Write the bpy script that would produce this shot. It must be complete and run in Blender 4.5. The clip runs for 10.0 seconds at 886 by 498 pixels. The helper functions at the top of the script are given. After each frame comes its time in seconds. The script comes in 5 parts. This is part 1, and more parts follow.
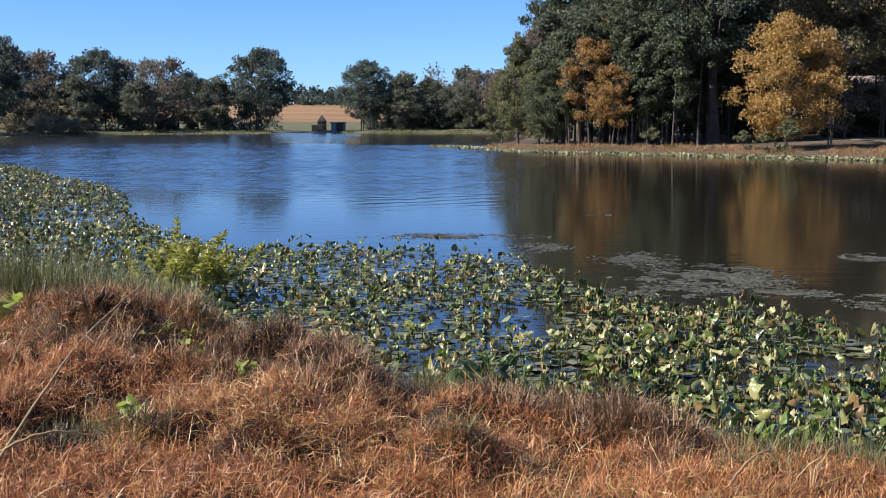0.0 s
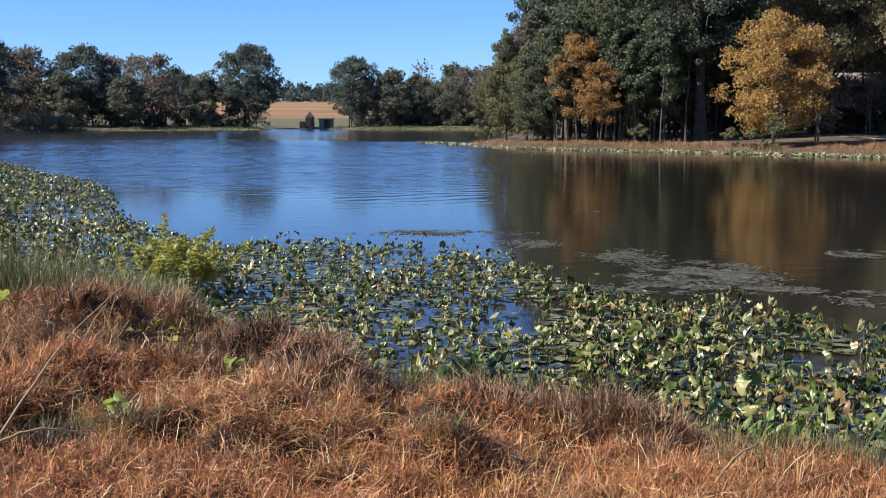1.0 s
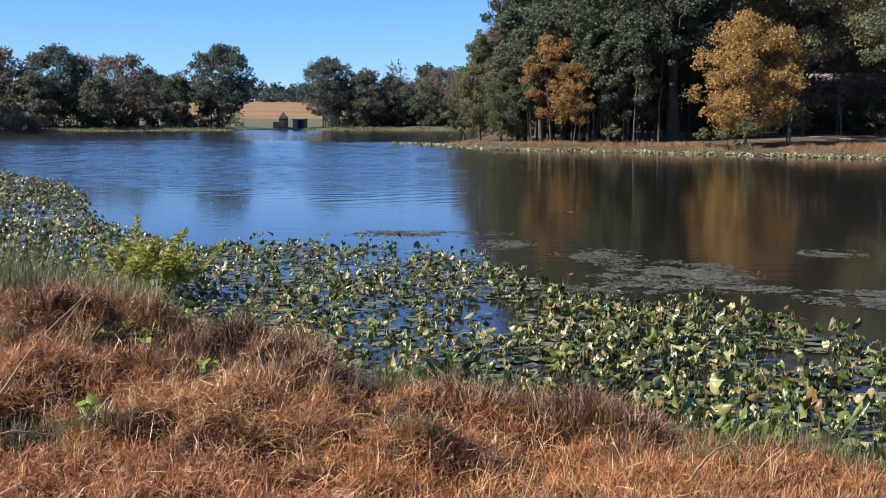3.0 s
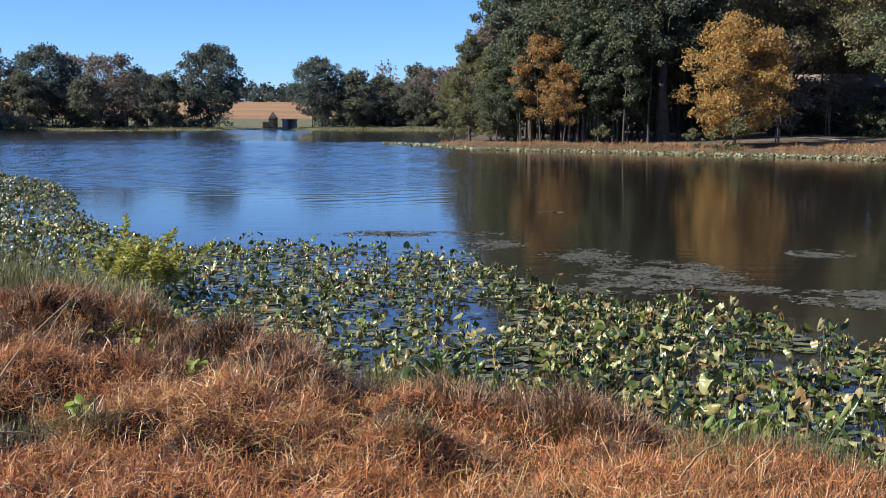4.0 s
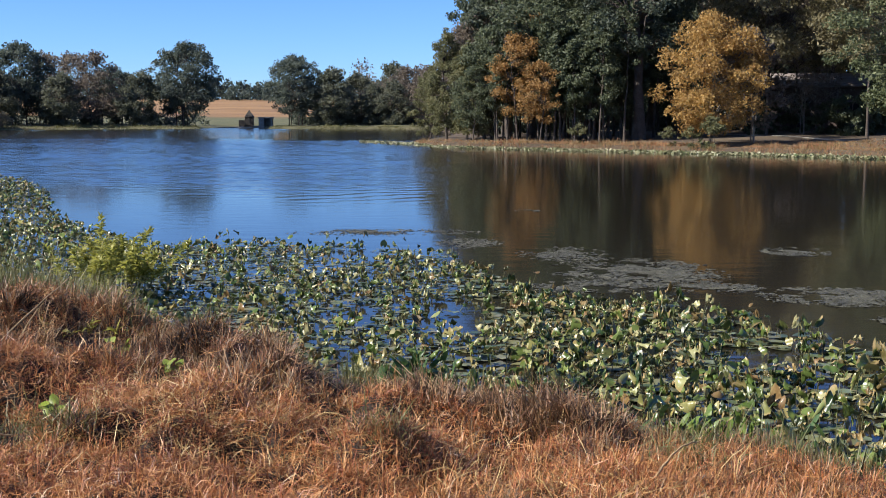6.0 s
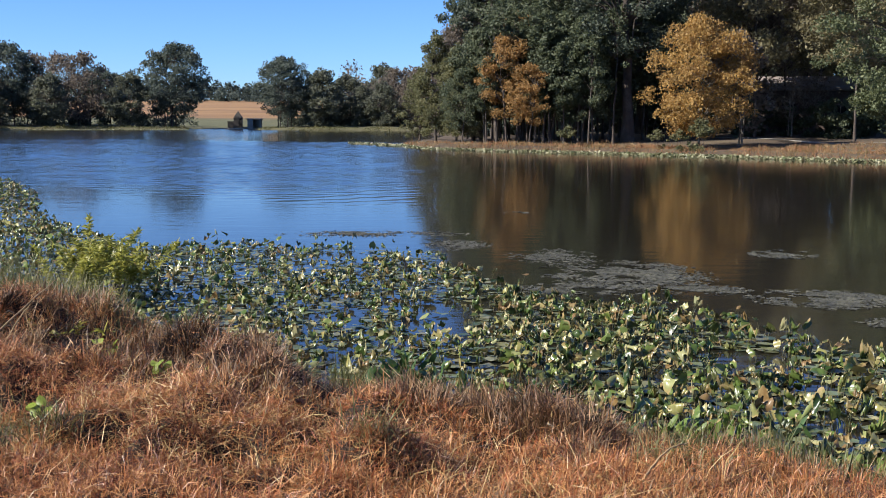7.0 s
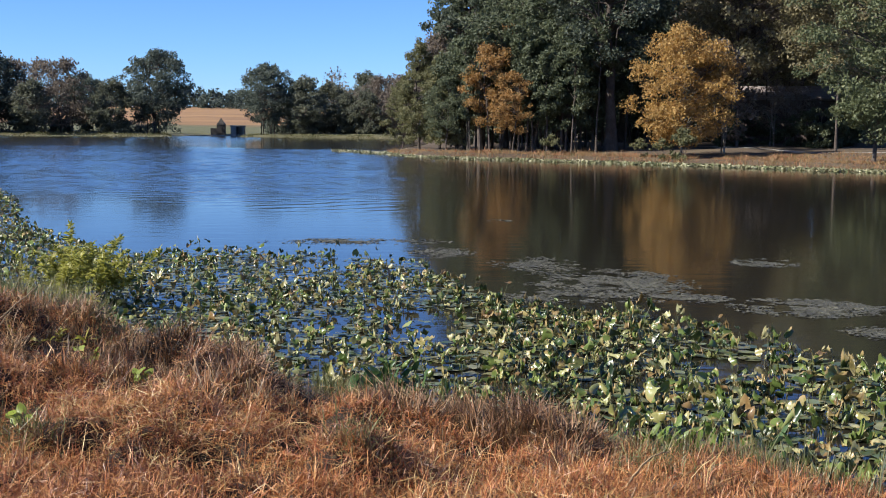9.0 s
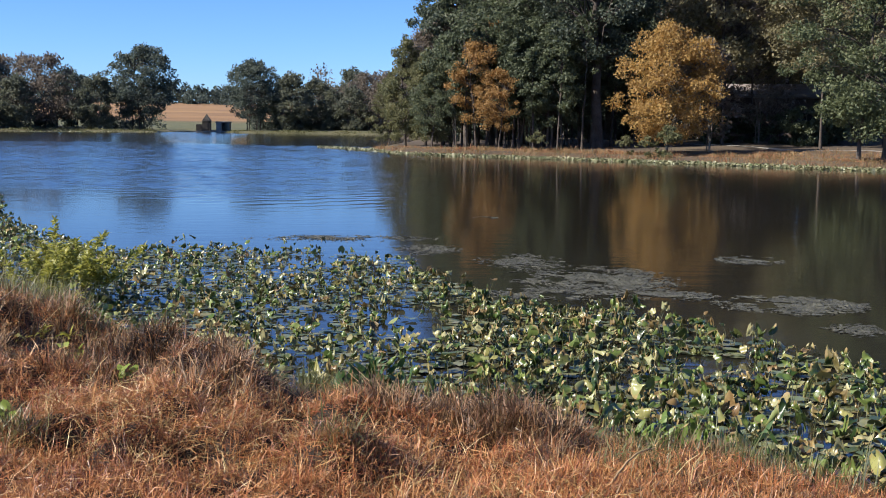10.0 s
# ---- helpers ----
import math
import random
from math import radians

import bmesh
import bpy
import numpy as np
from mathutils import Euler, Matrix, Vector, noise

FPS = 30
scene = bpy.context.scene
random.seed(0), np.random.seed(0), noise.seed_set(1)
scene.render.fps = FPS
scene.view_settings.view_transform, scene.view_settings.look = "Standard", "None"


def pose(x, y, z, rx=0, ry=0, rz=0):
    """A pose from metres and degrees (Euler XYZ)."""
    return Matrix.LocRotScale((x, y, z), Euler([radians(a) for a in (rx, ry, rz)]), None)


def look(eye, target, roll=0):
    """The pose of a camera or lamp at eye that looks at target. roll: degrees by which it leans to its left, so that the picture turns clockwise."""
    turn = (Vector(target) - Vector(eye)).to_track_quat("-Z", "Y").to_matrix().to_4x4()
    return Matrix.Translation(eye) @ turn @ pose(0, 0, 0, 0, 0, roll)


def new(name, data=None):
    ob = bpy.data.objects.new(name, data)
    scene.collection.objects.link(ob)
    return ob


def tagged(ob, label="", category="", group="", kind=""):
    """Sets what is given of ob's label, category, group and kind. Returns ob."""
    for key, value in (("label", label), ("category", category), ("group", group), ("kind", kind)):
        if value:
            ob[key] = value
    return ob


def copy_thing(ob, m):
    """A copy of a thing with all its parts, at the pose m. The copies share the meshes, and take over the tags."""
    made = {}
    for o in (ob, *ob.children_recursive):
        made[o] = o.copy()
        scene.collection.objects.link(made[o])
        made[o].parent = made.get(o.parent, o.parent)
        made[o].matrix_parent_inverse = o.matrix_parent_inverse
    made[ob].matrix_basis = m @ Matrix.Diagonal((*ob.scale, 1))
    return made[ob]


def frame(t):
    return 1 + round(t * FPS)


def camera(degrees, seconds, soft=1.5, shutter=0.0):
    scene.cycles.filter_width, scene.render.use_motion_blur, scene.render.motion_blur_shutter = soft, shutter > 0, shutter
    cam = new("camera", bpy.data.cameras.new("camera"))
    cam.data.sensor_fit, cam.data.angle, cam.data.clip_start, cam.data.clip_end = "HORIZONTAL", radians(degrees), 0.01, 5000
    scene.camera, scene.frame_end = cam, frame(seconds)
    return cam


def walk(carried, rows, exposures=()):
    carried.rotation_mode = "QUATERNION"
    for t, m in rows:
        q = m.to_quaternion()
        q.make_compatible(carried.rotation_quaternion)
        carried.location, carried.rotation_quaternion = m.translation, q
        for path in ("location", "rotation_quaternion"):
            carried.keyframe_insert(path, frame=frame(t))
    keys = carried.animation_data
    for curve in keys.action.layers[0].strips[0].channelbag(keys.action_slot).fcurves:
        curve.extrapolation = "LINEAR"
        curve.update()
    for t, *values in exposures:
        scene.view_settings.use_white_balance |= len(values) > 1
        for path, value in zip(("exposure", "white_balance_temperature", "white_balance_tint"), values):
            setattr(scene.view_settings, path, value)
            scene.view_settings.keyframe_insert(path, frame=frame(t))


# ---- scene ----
EYE = 2.1  # the eye above the water, standing on a low bank
cam = camera(42.0, 10.0, soft=1.0)
# seconds, turn to the left, tilt up, lean to the right, in degrees
ROWS = [
    (0.0, 3.014, -6.385, 0.134),
    (0.5, 2.712, -6.447, 0.108),
    (1.0, 2.421, -6.554, 0.083),
    (1.5, 2.132, -6.598, 0.112),
    (2.0, 1.741, -6.577, 0.131),
    (2.5, 1.415, -6.538, 0.116),
    (4.0, 0.624, -6.524, -0.012),
    (4.5, 0.336, -6.491, -0.027),
    (5.0, -0.000, -6.508, -0.000),
    (5.5, -0.264, -6.604, 0.018),
    (7.0, -1.080, -6.508, -0.236),
    (7.5, -1.387, -6.359, -0.254),
    (8.0, -1.713, -6.199, -0.320),
    (8.5, -1.831, -6.068, -0.420),
    (9.0, -1.920, -6.115, -0.494),
    (9.5, -2.291, -6.188, -0.602),
    (10.0, -2.623, -6.267, -0.678),
]
walk(cam, [(t, pose(0, 0, EYE, 90 + tilt, 0, turn) @ pose(0, 0, 0, 0, 0, -lean)) for t, turn, tilt, lean in ROWS])

# ---- light ----
SUN_BEARING, SUN_HEIGHT = -107.0, 38.0
world = bpy.data.worlds.new("sky")
scene.world = world
world.use_nodes = True
sky = world.node_tree.nodes.new("ShaderNodeTexSky")
sky.sky_type, sky.sun_disc = "NISHITA", False
sky.sun_elevation, sky.sun_rotation = radians(SUN_HEIGHT), radians(SUN_BEARING)
sky.altitude, sky.air_density, sky.dust_density, sky.ozone_density = 1500.0, 1.0, 0.0, 6.0
clear = world.node_tree.nodes.new("ShaderNodeMixRGB")
clear.blend_type = "MULTIPLY"
clear.inputs[0].default_value, clear.inputs[2].default_value = 1.0, (0.71, 0.95, 1.36, 1)
world.node_tree.links.new(sky.outputs[0], clear.inputs[1])
world.node_tree.links.new(clear.outputs[0], world.node_tree.nodes["Background"].inputs["Color"])
world.node_tree.nodes["Background"].inputs["Strength"].default_value = 0.061
sun = new("sun", bpy.data.lights.new("sun", "SUN"))
sun.data.energy, sun.data.angle, sun.data.color = 5.0, radians(0.5), (1.0, 0.95, 0.87)
sun.matrix_world = look((0, 0, 0), (-math.sin(radians(SUN_BEARING)), -math.cos(radians(SUN_BEARING)), -math.tan(radians(SUN_HEIGHT))))
scene.view_settings.exposure = 1.09

# ---- materials ----


def material(name, rough=0.8):
    """A fresh node material: the material, its nodes' add function, link function and shader."""
    m = bpy.data.materials.new(name)
    m.use_nodes = True
    t = m.node_tree
    shader = t.nodes["Principled BSDF"]
    shader.inputs["Roughness"].default_value = rough

    def add(kind, **values):
        n = t.nodes.new("ShaderNode" + kind)
        for key, value in values.items():
            n.inputs[key.replace("_", " ")].default_value = value
        return n

    return m, add, t.links.new, shader


def ramp(add, stops):
    n = add("ValToRGB")
    r = n.color_ramp
    while len(r.elements) < len(stops):
        r.elements.new(0.5)
    for e, (p, c) in zip(r.elements, stops):
        e.position, e.color = p, (*[0.77 * q for q in c], 1)
    return n


def leafy(name, colours, rough=0.65, through_light=0.45, patch=0.6, patch_weight=0.5):
    """Leaves or blades: every piece takes its own tone of the colours, with patches over the whole plant, and lets light through."""
    m, add, link, shader = material(name, rough)
    geo, coord = add("NewGeometry"), add("TexCoord")
    big = add("TexNoise", Scale=patch, Detail=3.0)
    link(coord.outputs["Object"], big.inputs["Vector"])
    blend = add("Mix")
    blend.inputs[0].default_value = patch_weight
    link(geo.outputs["Random Per Island"], blend.inputs[2])
    stretch = add("MapRange")
    stretch.inputs[1].default_value, stretch.inputs[2].default_value = 0.3, 0.7
    link(big.outputs[0], stretch.inputs[0])
    link(stretch.outputs[0], blend.inputs[3])
    r = ramp(add, [(i / (len(colours) - 1), c) for i, c in enumerate(colours)])
    link(blend.outputs[0], r.inputs[0])
    link(r.outputs[0], shader.inputs["Base Color"])
    tr, mix = add("BsdfTranslucent"), add("MixShader")
    mix.inputs[0].default_value = through_light
    link(r.outputs[0], tr.inputs[0])
    link(shader.outputs[0], mix.inputs[1])
    link(tr.outputs[0], mix.inputs[2])
    out = m.node_tree.nodes["Material Output"]
    link(mix.outputs[0], out.inputs[0])
    return m


def rough_stuff(name, colours, scale=3.0, rough=0.9, bump=0.4, fine=40.0):
    """Earth, bark, stone, boards: colours over coarse and fine noise, with relief."""
    m, add, link, shader = material(name, rough)
    coord = add("TexCoord")
    a, b = add("TexNoise", Scale=scale, Detail=6.0), add("TexNoise", Scale=fine, Detail=4.0)
    link(coord.outputs["Object"], a.inputs["Vector"])
    link(coord.outputs["Object"], b.inputs["Vector"])
    mix = add("Mix")
    mix.inputs[0].default_value = 0.35
    link(a.outputs[0], mix.inputs[2])
    link(b.outputs[0], mix.inputs[3])
    r = ramp(add, [(0.3 + 0.4 * i / (len(colours) - 1), c) for i, c in enumerate(colours)])
    link(mix.outputs[0], r.inputs[0])
    link(r.outputs[0], shader.inputs["Base Color"])
    bp = add("Bump", Strength=bump, Distance=0.05)
    link(b.outputs[0], bp.inputs["Height"])
    link(bp.outputs[0], shader.inputs["Normal"])
    return m


BARK = rough_stuff("bark", [(0.035, 0.028, 0.022), (0.08, 0.062, 0.05), (0.14, 0.115, 0.095)], 2.0, 0.95, 0.8, 14.0)
PALE_BARK = rough_stuff("pale bark", [(0.16, 0.13, 0.1), (0.3, 0.27, 0.22)], 2.0, 0.95, 0.6, 12.0)
GREEN = leafy("green leaves", [(0.048, 0.062, 0.034), (0.112, 0.136, 0.072), (0.225, 0.245, 0.135)])
DARK_GREEN = leafy("dark pine needles", [(0.043, 0.056, 0.04), (0.09, 0.114, 0.076), (0.175, 0.195, 0.125)])
OLIVE = leafy("olive leaves", [(0.08, 0.085, 0.035), (0.18, 0.18, 0.08), (0.31, 0.285, 0.14)])
OLIVE_BROWN = leafy("olive-brown leaves", [(0.12, 0.105, 0.055), (0.27, 0.235, 0.12), (0.44, 0.38, 0.21)])
ORANGE = leafy("orange leaves", [(0.13, 0.11, 0.045), (0.34, 0.195, 0.065), (0.5, 0.28, 0.095), (0.22, 0.18, 0.07)])
YELLOW = leafy("yellow leaves", [(0.19, 0.12, 0.055), (0.43, 0.25, 0.075), (0.6, 0.385, 0.12), (0.3, 0.175, 0.08)])
BROWN = leafy("brown leaves", [(0.09, 0.075, 0.055), (0.2, 0.16, 0.12), (0.32, 0.26, 0.2)])
LIGHT_GREEN = leafy("light green leaves", [(0.06, 0.075, 0.03), (0.14, 0.165, 0.075), (0.27, 0.285, 0.14)])
# far-shore foliage: haze is put into the leaf colours, lighter and bluish
HAZE_GREEN = leafy("haze-toned green leaves", [(0.06, 0.078, 0.064), (0.112, 0.138, 0.106), (0.18, 0.205, 0.155)])
HAZE_OLIVE = leafy("haze-toned olive leaves", [(0.075, 0.085, 0.06), (0.14, 0.15, 0.1), (0.22, 0.225, 0.145)])
TAN = leafy("tan twigs and leaves", [(0.24, 0.19, 0.11), (0.42, 0.34, 0.2), (0.56, 0.46, 0.3)])
# bluish with the air's haze, painted into the leaf colour
HAZE_WOODS = leafy("haze-toned woods", [(0.045, 0.065, 0.055), (0.075, 0.1, 0.08), (0.105, 0.13, 0.105)])

# ---- mesh helpers ----
rng = np.random.default_rng(7)


def mesh_of(name, verts, faces, mat, smooth=False):
    """A mesh from arrays: verts n x 3, faces m x 3 or m x 4."""
    verts, faces = np.asarray(verts, np.float32), np.asarray(faces, np.int32)
    me = bpy.data.meshes.new(name)
    k = faces.shape[1]
    me.vertices.add(len(verts))
    me.vertices.foreach_set("co", verts.ravel())
    me.loops.add(faces.size)
    me.loops.foreach_set("vertex_index", faces.ravel())
    me.polygons.add(len(faces))
    me.polygons.foreach_set("loop_start", np.arange(0, faces.size, k, dtype=np.int32))
    me.polygons.foreach_set("use_smooth", np.full(len(faces), smooth))
    me.update(calc_edges=True)
    if mat:
        me.materials.append(mat)
    return me


def part_of(name, me, parent=None, label=""):
    ob = new(name, me)
    ob.parent = parent
    return tagged(ob, label)


def spot(bearing, distance, z=0.0):
    """A place by its bearing in degrees, right of north, and its distance from the standing place."""
    return Vector((distance * math.sin(radians(bearing)), distance * math.cos(radians(bearing)), z))


def tubes(paths, sides=6):
    """Tapered tubes: each path is points (n x 3) and radii (n)."""
    vs, fs, base = [], [], 0
    ring = np.arange(sides) * 2 * np.pi / sides
    for pts, radii in paths:
        pts, radii = np.asarray(pts, float), np.asarray(radii, float)
        d = np.gradient(pts, axis=0)
        d /= np.linalg.norm(d, axis=1)[:, None] + 1e-9
        side = np.cross(d, np.where(np.abs(d[:, 2:3]) > 0.9, [[1.0, 0, 0]], [[0, 0, 1.0]]))
        side /= np.linalg.norm(side, axis=1)[:, None] + 1e-9
        up = np.cross(side, d)
        v = pts[:, None] + radii[:, None, None] * (np.cos(ring)[None, :, None] * side[:, None] + np.sin(ring)[None, :, None] * up[:, None])
        n = len(pts)
        vs.append(v.reshape(-1, 3))
        i = np.arange(n - 1)[:, None] * sides + np.arange(sides)[None]
        j = np.arange(n - 1)[:, None] * sides + (np.arange(sides)[None] + 1) % sides
        fs.append(base + np.stack([i, j, j + sides, i + sides], -1).reshape(-1, 4))
        base += n * sides
    return np.concatenate(vs), np.concatenate(fs)


def unit(v):
    return v / (np.linalg.norm(v, axis=-1, keepdims=True) + 1e-9)


def leaf_cards(centres, size, aspect=0.55, up=0.4, gen=rng):
    """One bent diamond leaf at every centre, turned at random with a leaning to the sky."""
    n = len(centres)
    nor = unit(gen.normal(size=(n, 3)) + [0, 0, up])
    a = unit(np.cross(nor, gen.normal(size=(n, 3))))
    b = np.cross(nor, a)
    s = size * gen.uniform(0.6, 1.35, (n, 1))
    tip = nor * s * gen.uniform(-0.15, 0.3, (n, 1))
    v = np.stack([centres - a * s + tip, centres + b * s * aspect, centres + a * s + tip, centres - b * s * aspect], 1)
    return v.reshape(-1, 3), np.arange(4 * n).reshape(n, 4)

# ---- ground and water ----
# the pond's shoreline as bearing and distance, clockwise from the near bank
SHORE = [(-60, 14), (-35, 12.8), (-24, 11.8), (-16, 10.4), (-10, 9.2), (-6, 8.7), (-3.4, 8.3), (-2, 7.9), (0.5, 7.6), (4, 7.35), (8, 7.15), (9.6, 7.1), (11, 7.05), (15, 6.9), (18, 6.8), (24, 6.5),
         (35, 6.6), (60, 8), (85, 12), (92, 25), (80, 46), (55, 54), (40, 58), (30, 60), (24, 61), (21, 62), (18, 63.5), (13.8, 66.5), (8.5, 70), (3, 74.5)]
SHORE += [(0.4, 78), (-0.5, 82), (-0.9, 87), (-0.2, 97), (0.8, 110), (1.2, 140), (-0.5, 178), (-4, 184), (-8, 186), (-8.3, 197), (-11, 197), (-11.3, 186), (-16, 184),
          (-21, 178), (-22.5, 166), (-24, 156), (-28, 120), (-38, 80), (-50, 50), (-58, 25)]
POND = np.array([spot(*s)[:2] for s in SHORE])


def shore_distance(x, y):
    """Metres from the shoreline, outside the pond plus, inside minus."""
    p = np.stack([np.ravel(x), np.ravel(y)], 1)
    best, inside = np.full(len(p), 1e9), np.zeros(len(p), bool)
    for a, b in zip(POND, np.roll(POND, -1, 0)):
        d = b - a
        t = np.clip(((p - a) @ d) / (d @ d), 0, 1)
        best = np.minimum(best, np.hypot(*(p - a - t[:, None] * d).T))
        cross = (a[1] > p[:, 1]) != (b[1] > p[:, 1])
        inside ^= cross & (p[:, 0] < a[0] + (p[:, 1] - a[1]) * d[0] / (d[1] if abs(d[1]) > 1e-9 else 1e-9))
    return np.where(inside, -best, best).reshape(np.shape(x))


def lumps(x, y):
    """Slow uneven relief from a few crossing waves."""
    return (np.sin(x * 1.7 + 1.3 * np.sin(y * 0.9)) * np.cos(y * 1.9 + np.sin(x * 1.1)) + 0.6 * np.sin(x * 3.9 + y * 2.3) * np.cos(y * 4.3 - x * 1.4)) / 1.6


# mounds of the near bank: bearing, distance, half width, half depth, height; and hollows: bearing, distance, radius
HUMPS = [(-8.4, 7.7, 0.62, 0.55, 0.13), (-17.5, 9.3, 1.3, 0.6, 0.2), (-11.5, 6.2, 0.8, 0.5, 0.13), (1.6, 6.5, 0.7, 0.3, 0.06), (-22.5, 7.4, 0.8, 0.5, 0.12), (-17.5, 7.0, 0.5, 0.35, 0.10),
         (7.0, 6.0, 0.5, 0.3, 0.05), (-3.5, 5.6, 0.6, 0.4, 0.07), (-13.0, 8.9, 0.45, 0.4, 0.06)]
HOLES = [(-4.3, 7.7, 0.32), (-4.1, 7.2, 0.28), (-14.8, 8.1, 0.26), (-19.3, 7.7, 0.24), (-12.6, 7.7, 0.2), (-21.5, 6.3, 0.3), (-4.6, 6.3, 0.2), (-5.0, 5.7, 0.16), (4.2, 6.0, 0.15), (9.4, 6.3, 0.16),
         (-17.2, 8.4, 0.2), (-10.2, 7.3, 0.18), (-15.2, 5.9, 0.14), (-1.2, 6.3, 0.13), (-9.6, 5.5, 0.13), (3.0, 5.5, 0.12), (-22.0, 8.6, 0.26)]


def rim_width(x, y):
    """How far the standing stems reach in from the water."""
    return np.interp(np.degrees(np.arctan2(x, y)), [-26, -19, -7, -3.5, 0, 8.8, 10.2, 20], [1.2, 2.0, 1.6, 0.9, 1.0, 1.2, 0.12, 0.05])


def thatch(x, y, d):
    """Height of the matted turf: rounded tussocks with creases between them, a raised rim along the water, hollows."""
    h = 0.03 + 0.17 * np.abs(lumps(x * 1.5 + 0.7, y * 1.5)) ** 0.8 + 0.10 * np.abs(lumps(x * 3.6 + 2, y * 3.3)) ** 0.8 + 0.05 * np.abs(lumps(x * 7.3 + 1, y * 6.7))
    h = h + 0.10 / (1 + np.exp(np.clip((d - rim_width(x, y) - 0.3 * lumps(x * 1.2, y * 1.2)) / 0.09, -50, 50)))
    for b, r, wide, deep, up in HUMPS:
        p, c, k = spot(b, r), math.cos(radians(b)), math.sin(radians(b))
        across, out = (x - p.x) * c - (y - p.y) * k, (x - p.x) * k + (y - p.y) * c
        h = h + up * np.exp(-((across / wide) ** 2 + (out / deep) ** 2) ** 2)
    for b, r, size in HOLES:
        p = spot(b, r)
        h = h - 0.4 * np.exp(-((x - p.x) ** 2 + (y - p.y) ** 2) / size ** 2)
    low = np.interp(np.degrees(np.arctan2(x, y)), [-3, 0, 9, 12], [1.0, 0.75, 0.7, 0.45])  # lower towards the east
    return np.clip(h, 0.0, None) * low * np.clip(d * 1.4, 0, 1)


def land(x, y):
    """The ground's height."""
    x, y = np.asarray(x, float), np.asarray(y, float)
    d = shore_distance(x, y) + 0.18 * lumps(x * 1.3, y * 1.3)
    near = np.clip((26 - y) / 8, 0, 1)
    wet = np.clip(-d, 0, 4) * -0.22
    bank = 0.20 * (1 - np.exp(-np.clip(d, 0, None) / 0.7)) + 0.04 * np.clip(d, 0, 3) + thatch(x, y, d) * np.clip((np.hypot(x, y) - 1.5) / 2, 0.15, 1)
    shore = 0.3 * np.clip(d, 0, 1) + 0.024 * np.clip(d, 0, 460) + 0.15 * lumps(x * 0.15, y * 0.15) * np.clip(d / 8, 0, 1)
    return np.where(d < 0, wet, near * bank + (1 - near) * shore)


def ground_colours():
    m, add, link, shader = material("earth and dry grass", 0.95)
    coord = add("TexCoord")
    split = add("SeparateXYZ")
    link(coord.outputs["Object"], split.inputs[0])
    a, b = add("TexNoise", Scale=0.35, Detail=8.0), add("TexNoise", Scale=9.0, Detail=6.0)
    link(coord.outputs["Object"], a.inputs["Vector"])
    link(coord.outputs["Object"], b.inputs["Vector"])
    mix = add("Mix")
    mix.inputs[0].default_value = 0.5
    link(a.outputs[0], mix.inputs[2])
    link(b.outputs[0], mix.inputs[3])
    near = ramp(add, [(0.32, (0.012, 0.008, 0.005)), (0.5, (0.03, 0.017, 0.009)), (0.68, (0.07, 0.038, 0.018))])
    forest = ramp(add, [(0.32, (0.04, 0.028, 0.016)), (0.5, (0.085, 0.055, 0.03)), (0.62, (0.14, 0.105, 0.06)), (0.7, (0.08, 0.085, 0.03))])
    field = ramp(add, [(0.3, (0.15, 0.072, 0.026)), (0.5, (0.26, 0.14, 0.05)), (0.7, (0.36, 0.21, 0.08))])
    green = ramp(add, [(0.3, (0.05, 0.06, 0.022)), (0.7, (0.15, 0.14, 0.055))])
    for r in (near, forest, green):
        link(mix.outputs[0], r.inputs[0])
    drift, rows = add("Mapping"), add("TexNoise", Scale=1.0, Detail=7.0)
    drift.inputs["Scale"].default_value = (0.012, 0.06, 1)
    link(coord.outputs["Object"], drift.inputs[0])
    link(drift.outputs[0], rows.inputs["Vector"])
    link(rows.outputs[0], field.inputs[0])
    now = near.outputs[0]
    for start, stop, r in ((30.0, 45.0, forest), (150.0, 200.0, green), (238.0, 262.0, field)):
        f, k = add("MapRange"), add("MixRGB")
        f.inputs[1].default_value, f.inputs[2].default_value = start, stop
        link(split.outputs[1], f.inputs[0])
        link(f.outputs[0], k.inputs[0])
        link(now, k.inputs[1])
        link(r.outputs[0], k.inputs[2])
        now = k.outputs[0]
    link(now, shader.inputs["Base Color"])
    bp = add("Bump", Strength=0.7, Distance=0.05)
    link(b.outputs[0], bp.inputs["Height"])
    link(bp.outputs[0], shader.inputs["Normal"])
    return m


def polar_sheet(radii, angles):
    turns = len(angles)
    r, a = np.meshgrid(radii, np.radians(angles), indexing="ij")
    i = np.arange(len(radii) - 1)[:, None] * turns + np.arange(turns)[None]
    j = np.arange(len(radii) - 1)[:, None] * turns + (np.arange(turns)[None] + 1) % turns
    return r * np.sin(a), r * np.cos(a), np.stack([i, i + turns, j + turns, j], -1).reshape(-1, 4)


def build_ground():
    radii = np.concatenate([[0.05], np.geomspace(0.5, 4, 18), np.linspace(4.1, 14, 150), np.geomspace(14.6, 90, 70), np.geomspace(93, 260, 60), np.geomspace(275, 4000, 24)])
    x, y, faces = polar_sheet(radii, np.concatenate([np.arange(-36, 36, 0.36), np.arange(36, 324, 3.0)]))
    x, y = x + 0.3, y - 0.4
    z = land(x, y)
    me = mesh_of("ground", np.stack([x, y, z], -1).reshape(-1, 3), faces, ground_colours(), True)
    tagged(part_of("ground", me), "earth with dry grass, woodland floor and a reaped field", "ground", kind="structure")


